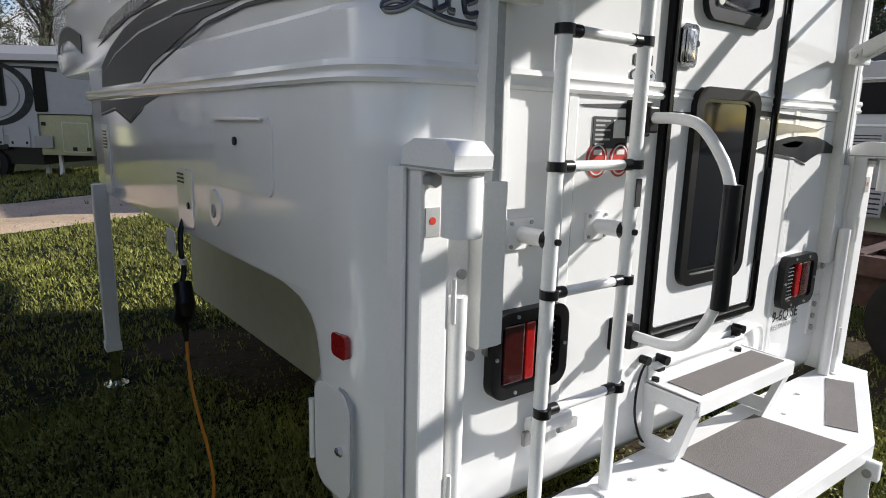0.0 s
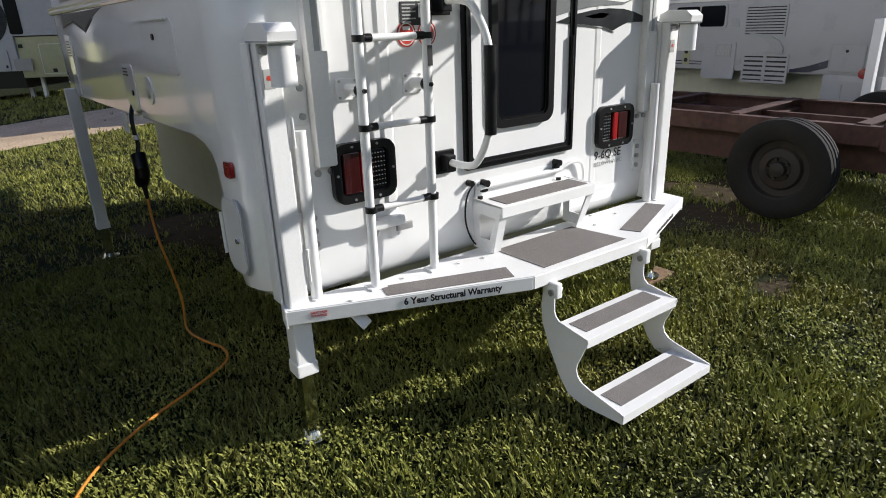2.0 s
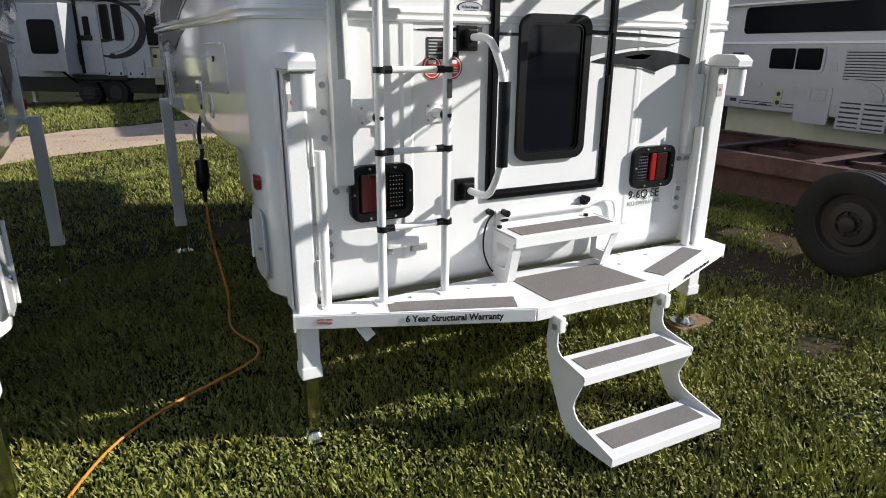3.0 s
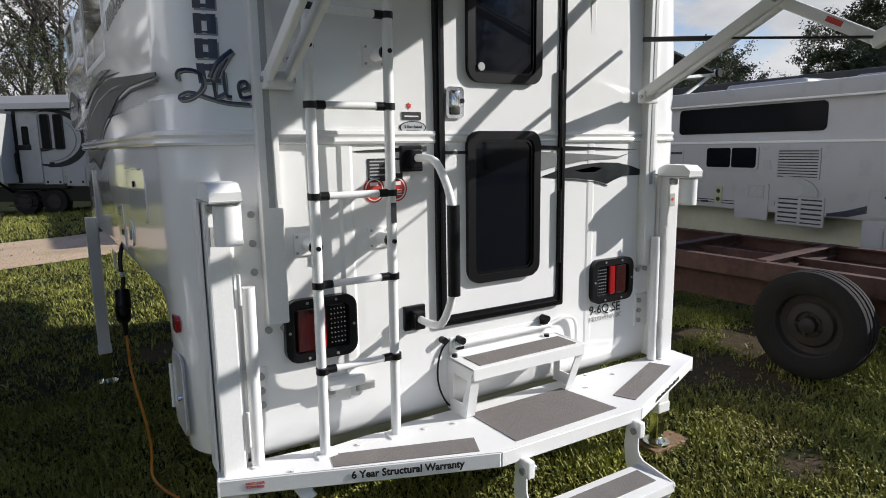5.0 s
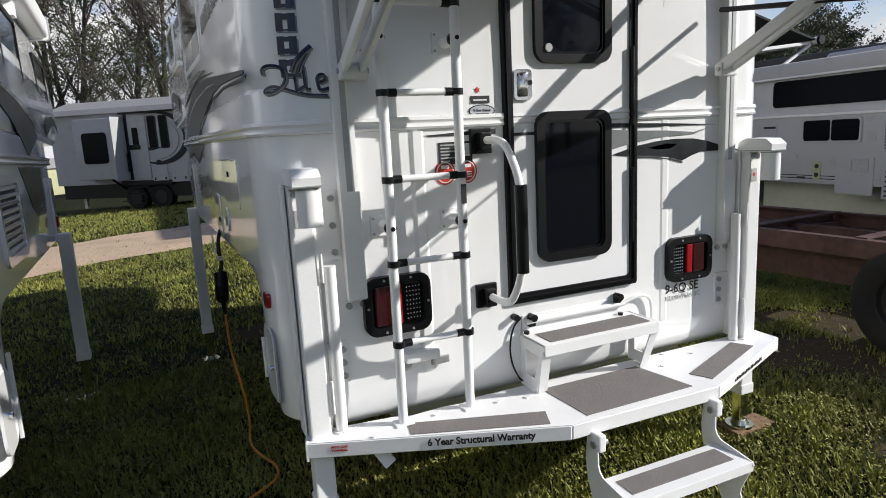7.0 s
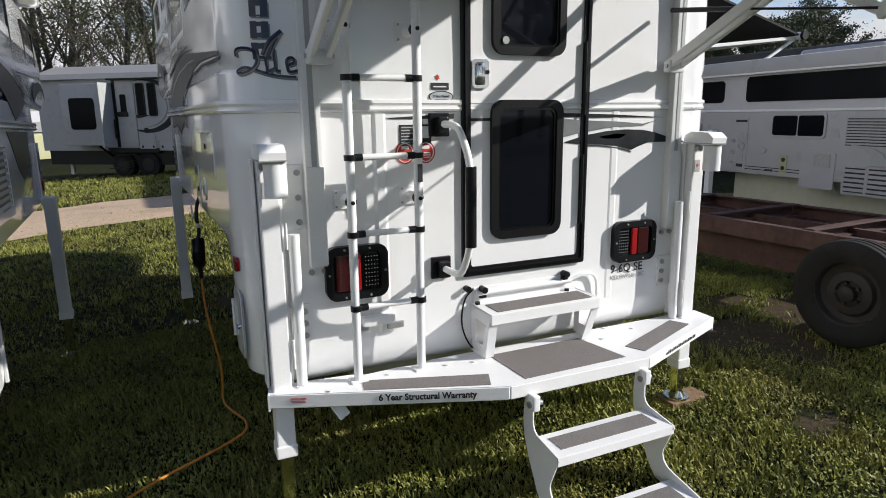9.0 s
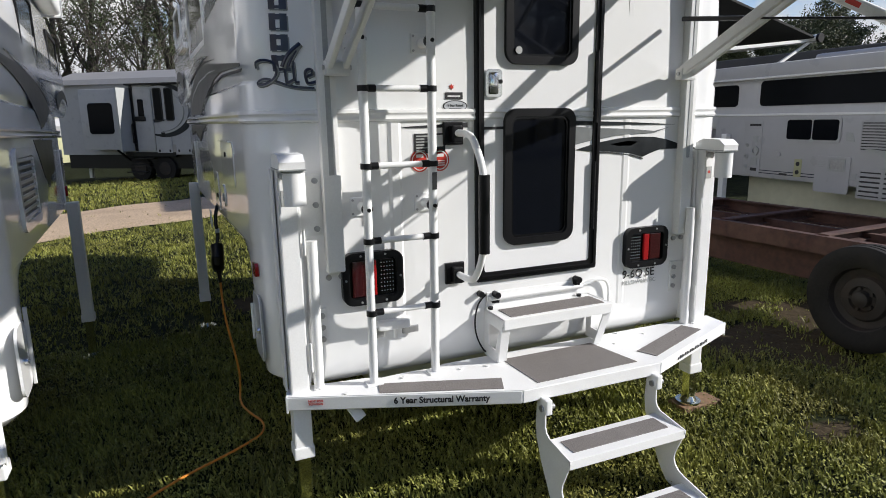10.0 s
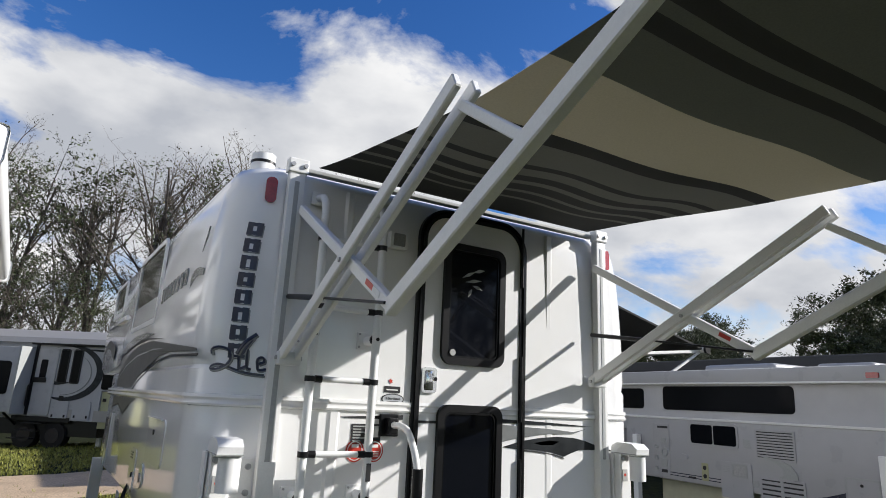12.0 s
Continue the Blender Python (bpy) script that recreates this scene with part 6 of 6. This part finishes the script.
    g = q("generator_cover", B((nose, 0.05, 0.60), (nose + 1.3, 2.4, 1.60), 0.03), TAN_PANEL, None, "tan front compartment under the overhang", True)
    q("cover_panel", ring(rrect(nose + 0.55, 0.68, nose + 1.22, 1.42, 0.03), rrect(nose + 0.57, 0.70, nose + 1.20, 1.40, 0.03), 0.006, rear(0.05)), CREAM, g)
    for a, z in ((0.06, 1.33), (0.80, 0.72), (1.15, 0.72)):
        q("latch", B((nose + a, 0.03, z), (nose + a + 0.1, 0.055, z + 0.09)), BLACK, g)
    q("front_leg", B((nose + 0.25, 0.3, -0.06), (nose + 0.33, 0.38, 0.65)), ALU_WHITE)
    return t


fifth_wheel((-4.60, 20.35, gz(-2, 18)), -36, 7.4, "white fifth-wheel trailer with dark swooshes and a slide-out", (1.30, 2.62), 2.78, ((3.42, 3.70, 1.78, 2.74), (3.80, 4.08, 1.78, 2.74)), 2.6)
fifth_wheel((-13.9, 29.5, gz(-8, 26)), -34, 9.6, "white travel trailer with a long roof behind the lane", (1.2, 3.2), 4.2, ((5.0, 5.5, 1.7, 2.5),), 1.6)
fifth_wheel((4.2, 23.5, gz(6, 20)), -34, 8.0, "white fifth-wheel trailer partly hidden by the camper", (1.0, 3.0), 3.6, ((4.6, 5.0, 1.7, 2.7),), 2.6)

# dark awning of a unit behind the pop-up camper
bk = thing("travel_trailer", "white trailer with a dark open awning behind the pop-up camper", "trailer", (6.0, 10.0, gz(6.0, 10)))
part("body", B((4.8, 6.2, 0.7), (7.3, 14.5, 3.62), 0.06), OFFWHITE, bk, smooth=True)
part("roof", B((4.7, 6.1, 3.60), (7.4, 14.6, 3.74), 0.03), ROOF_DARK, bk)
part("chassis", B((5.0, 6.6, 0.1), (7.1, 14.0, 0.72)), BLACK, bk)
part("awning_canopy", prism([(7.3, 3.70), (7.3, 3.74), (9.95, 3.08), (9.95, 3.04)], 5.6, Matrix(((1, 0, 0, 0), (0, 0, 1, 6.0), (0, 1, 0, 0), (0, 0, 0, 1)))), FABRIC_DARK, bk, "dark awning cloth")
tb = part("awning_tube", C((9.98, 5.95, 3.05), (9.98, 11.7, 3.05), 0.07, 14), ALU_WHITE, bk, smooth=True)
part("tube_cap", C((9.98, 5.90, 3.05), (9.98, 5.955, 3.05), 0.085, 14), BLACK, tb)
for y in (6.1, 11.4):
    part("awning_leg", bar((7.3, y, 1.6), (9.95, y, 3.0), 0.05, 0.05, (0, 1, 0)), ALU_WHITE, bk)
    part("awning_rafter", bar((7.3, y, 2.75), (9.95, y, 3.02), 0.05, 0.06, (0, 1, 0)), ALU_WHITE, bk)

bk2 = thing("travel_trailer", "long white trailer with a dark roof far behind", "trailer", (14, 5.0, gz(14, 5)))
part("body", B((11.5, 2.6, 0.6), (14.0, 12.5, 2.75), 0.05), OFFWHITE, bk2, smooth=True)
part("roof", B((11.4, 2.5, 2.73), (14.1, 12.6, 2.98), 0.03), ROOF_DARK, bk2)
part("chassis", B((11.8, 3.0, 0.25), (13.8, 12.0, 0.62)), BLACK, bk2)

# flag pole behind the trailers
pole = thing("flag_pole", "thin flag pole with a small red and white flag", "flag pole", (26.3, 8.7, gz(26.3, 8.7)))
part("pole", C((26.3, 8.7, 0.1), (26.3, 8.7, 9.0), 0.045, 10, 0.03), STEEL, pole)
part("flag", tube([(26.3, 8.68, 8.75), (26.25, 8.60, 8.2), (26.3, 8.62, 7.75)], 0.10, 8, 1), RED_PAINT, pole, "red and white cloth flag hanging slack")
part("flag_centre", tube([(26.2, 8.60, 8.45), (26.15, 8.52, 8.0)], 0.09, 8), LABEL_WHITE, pole)


# ---- trees ----
def tree_mesh(rng, height, spread, levels, leafiness, leaf_size):
    """Tapered trunk, forked limbs and twigs as one mesh, and leaf clumps as another."""
    V, F, LV, LF = [], [], [], []

    def limb(p, d, length, r, depth):
        n = 4 if depth < 2 else 3
        sides = 6 if depth == 0 else (5 if depth == 1 else 3)
        rings = []
        tips = []
        for k in range(n + 1):
            t = k / n
            rad = r * (1 - 0.75 * t)
            u = d.orthogonal().normalized()
            w = d.cross(u)
            base = len(V)
            for a in range(sides):
                q = 2 * math.pi * a / sides
                V.append(p + (u * math.cos(q) + w * math.sin(q)) * rad)
            rings.append(base)
            tips.append((p.copy(), d.copy(), rad))
            if k < n:
                d = (d + Vector((rng.uniform(-1, 1), rng.uniform(-1, 1), rng.uniform(-0.4, 0.8))) * (0.10 if depth == 0 else 0.20)).normalized()
                p = p + d * (length / n)
        for a, b in zip(rings, rings[1:]):
            for k in range(sides):
                F.append((a + k, a + (k + 1) % sides, b + (k + 1) % sides, b + k))
        if depth < levels:
            kids = (12, 6, 4)[min(depth, 2)] + rng.randint(0, 2)
            for _ in range(kids):
                t = rng.uniform(0.28 if depth == 0 else 0.2, 1.0)
                i = min(int(t * n), n - 1)
                q = tips[i][0].lerp(tips[i + 1][0], t * n - i)
                a = rng.uniform(0, 2 * math.pi)
                out = Vector((math.cos(a), math.sin(a), rng.uniform(0.35, 1.1) if depth == 0 else rng.uniform(-0.1, 0.8))).normalized()
                limb(q, (tips[i][1] * 0.45 + out).normalized(), length * rng.uniform(0.28, 0.48) * (1.15 - 0.45 * t if depth == 0 else 1) * spread, max(tips[i][2] * 0.5, 0.006), depth + 1)
        else:
            for _ in range(int(leafiness + rng.random())):
                t = rng.random()
                q = tips[0][0].lerp(tips[-1][0], t) + Vector((rng.gauss(0, 0.16), rng.gauss(0, 0.16), rng.gauss(0, 0.12)))
                s = leaf_size * rng.uniform(0.6, 1.4)
                u = Vector((rng.gauss(0, 1), rng.gauss(0, 1), rng.gauss(0, 1))).normalized()
                w = u.orthogonal().normalized()
                w = (w + u.cross(w) * rng.uniform(-1, 1)).normalized()
                base = len(LV)
                LV.extend((q - u * s, q + w * s * 0.45, q + u * s, q - w * s * 0.45))
                LF.append((base, base + 1, base + 2, base + 3))

    limb(Vector((0, 0, 0)), Vector((0, 0, 1)), height, height * 0.013 + 0.03, 0)
    a, b = bpy.data.meshes.new("trunk"), bpy.data.meshes.new("crown")
    a.from_pydata(V, [], F)
    b.from_pydata(LV, [], LF)
    return a, b


def plant(kind, x, y, scale, turn, label):
    a, b, lm = kind
    t = thing("tree", label, "tree", (x, y, gz(x, y) - 0.1), group="wood behind the lot")
    for nm, me, m in (("trunk", a, BARK), ("crown", b, lm)):
        if not me.materials:
            me.materials.append(m)
        ob = new(nm, me)
        ob.parent = t
        ob.matrix_basis = Matrix.Diagonal((scale, scale, scale, 1)) @ Matrix.Rotation(turn, 4, "Z")
    return t


rng = random.Random(7)
BARE = [tree_mesh(rng, 12, 0.95, 3, 1.0, 0.06) + (LEAF_AUTUMN,) for _ in range(3)]
SPARSE = [tree_mesh(rng, 10, 1.0, 3, 4.2, 0.085) + (LEAF_GREEN,) for _ in range(2)]
FULL = [tree_mesh(rng, 6.6, 1.3, 3, 40.0, 0.085) + (LEAF_GREEN,) for _ in range(2)]
for k in range(58):
    x = -30 + k * 0.95 + rng.uniform(-0.8, 0.8)
    y = 36 + rng.uniform(0, 9) - 0.15 * x * 0.3
    kind = rng.choice(BARE + BARE + SPARSE)
    plant(kind, x, y, rng.uniform(1.05, 1.4), rng.uniform(0, 6.28), "bare grey tree with a few autumn leaves" if kind in BARE else "slender tree with thin green leaves")
for k in range(44):
    plant(rng.choice(SPARSE), -28 + k * 0.95 + rng.uniform(-0.8, 0.8), 34 + rng.uniform(-1, 2.5), rng.uniform(0.42, 0.72), rng.uniform(0, 6.28), "low green undergrowth tree")
for x, y, s in ((16.5, 14.5, 0.46), (18.5, 14.0, 0.50), (21.0, 14.5, 0.56), (19.5, 17.0, 0.52), (13.2, 17.5, 0.48), (25.5, 11.5, 0.64), (28.5, 10, 0.70), (33, 6, 1.0), (22.5, 20, 0.62), (24, 16, 0.60), (10.5, 20.5, 0.55), (36, 14, 1.1), (28, 18, 0.72)):
    plant(rng.choice(FULL), x, y, s, rng.uniform(0, 6.28), "leafy green tree behind the campers")

# unseen row added behind the camera; it dims pane reflections and low sky light
for k in range(44):
    plant(rng.choice(SPARSE), -34 + k * 2.3 + rng.uniform(-1, 1), -26 - 0.12 * k + rng.uniform(-4, 3), rng.uniform(0.8, 1.15), rng.uniform(0, 6.28), "slender unseen tree added at the open side to darken reflections")


# ---- grass blades ----
def grass():
    r = np.random.default_rng(5)
    V, F = [], []
    zones = ((-2.6, 3.6, -1.6, 2.6, 74000, 0.036), (-5.0, 6.0, -2.4, 9.0, 95000, 0.042), (-9.0, 8.0, 8.0, 20.0, 24000, 0.07))
    for x0, x1, y0, y1, count, hgt in zones:
        for _ in range(count):
            x, y = r.uniform(x0, x1), r.uniform(y0, y1)
            e = road_near(x)
            if e - 0.05 < y < e + 3.55 and r.random() > 0.02:
                continue
            if r.random() < 0.95 * worn(x, y):
                continue
            z = gz(x, y) - 0.004
            h = 1.15 * hgt * r.uniform(0.5, 1.5) * (0.8 + 0.5 * noise.noise((x * 2.3, y * 2.3, 9.0)))
            if x > 2.3 and y < 0.05 and hgt < 0.05:      # uncut tufts beside the flatbed
                h *= 1.0 + 1.5 * max(0.0, noise.noise((x * 3.4, y * 3.4, 2.0)) + 0.15)
            for _k in range(3):
                a, lean = r.uniform(0, 6.283), r.uniform(0.1, 0.75)
                w = hgt * r.uniform(0.07, 0.19)
                bx, by = x + r.normal(0, 0.012), y + r.normal(0, 0.012)
                ca, sa = math.cos(a), math.sin(a)
                b = len(V)
                if hgt < 0.05 and r.random() < 0.28:     # broad clover leaf
                    ln, hw, up = r.uniform(0.009, 0.020), r.uniform(0.0035, 0.0075), r.uniform(-0.6, 0.6)
                    zz, dz = z + r.uniform(0.014, 0.042), hw * r.uniform(-0.6, 0.6)
                    V.extend(((bx, by, zz), (bx + ca * ln * 0.6 - sa * hw, by + sa * ln * 0.6 + ca * hw, zz + ln * up * 0.6 + dz), (bx + ca * ln, by + sa * ln, zz + ln * up), (bx + ca * ln * 0.6 + sa * hw, by + sa * ln * 0.6 - ca * hw, zz + ln * up * 0.6 - dz)))
                    F.extend(((b, b + 1, b + 2), (b, b + 2, b + 3)))
                    continue
                V.extend(((bx - sa * w, by + ca * w, z), (bx + sa * w, by - ca * w, z), (bx + ca * h * lean * 0.45 + sa * w * 0.7, by + sa * h * lean * 0.45 - ca * w * 0.7, z + h * 0.62), (bx + ca * h * lean, by + sa * h * lean, z + h)))
                F.extend(((b, b + 1, b + 2), (b, b + 2, b + 3)))
    me = bpy.data.meshes.new("grass")
    me.from_pydata(V, [], F)
    me.materials.append(GRASS)
    tagged(new("grass", me), "short green lawn grass with weeds", "grass", kind="stuff")


grass()
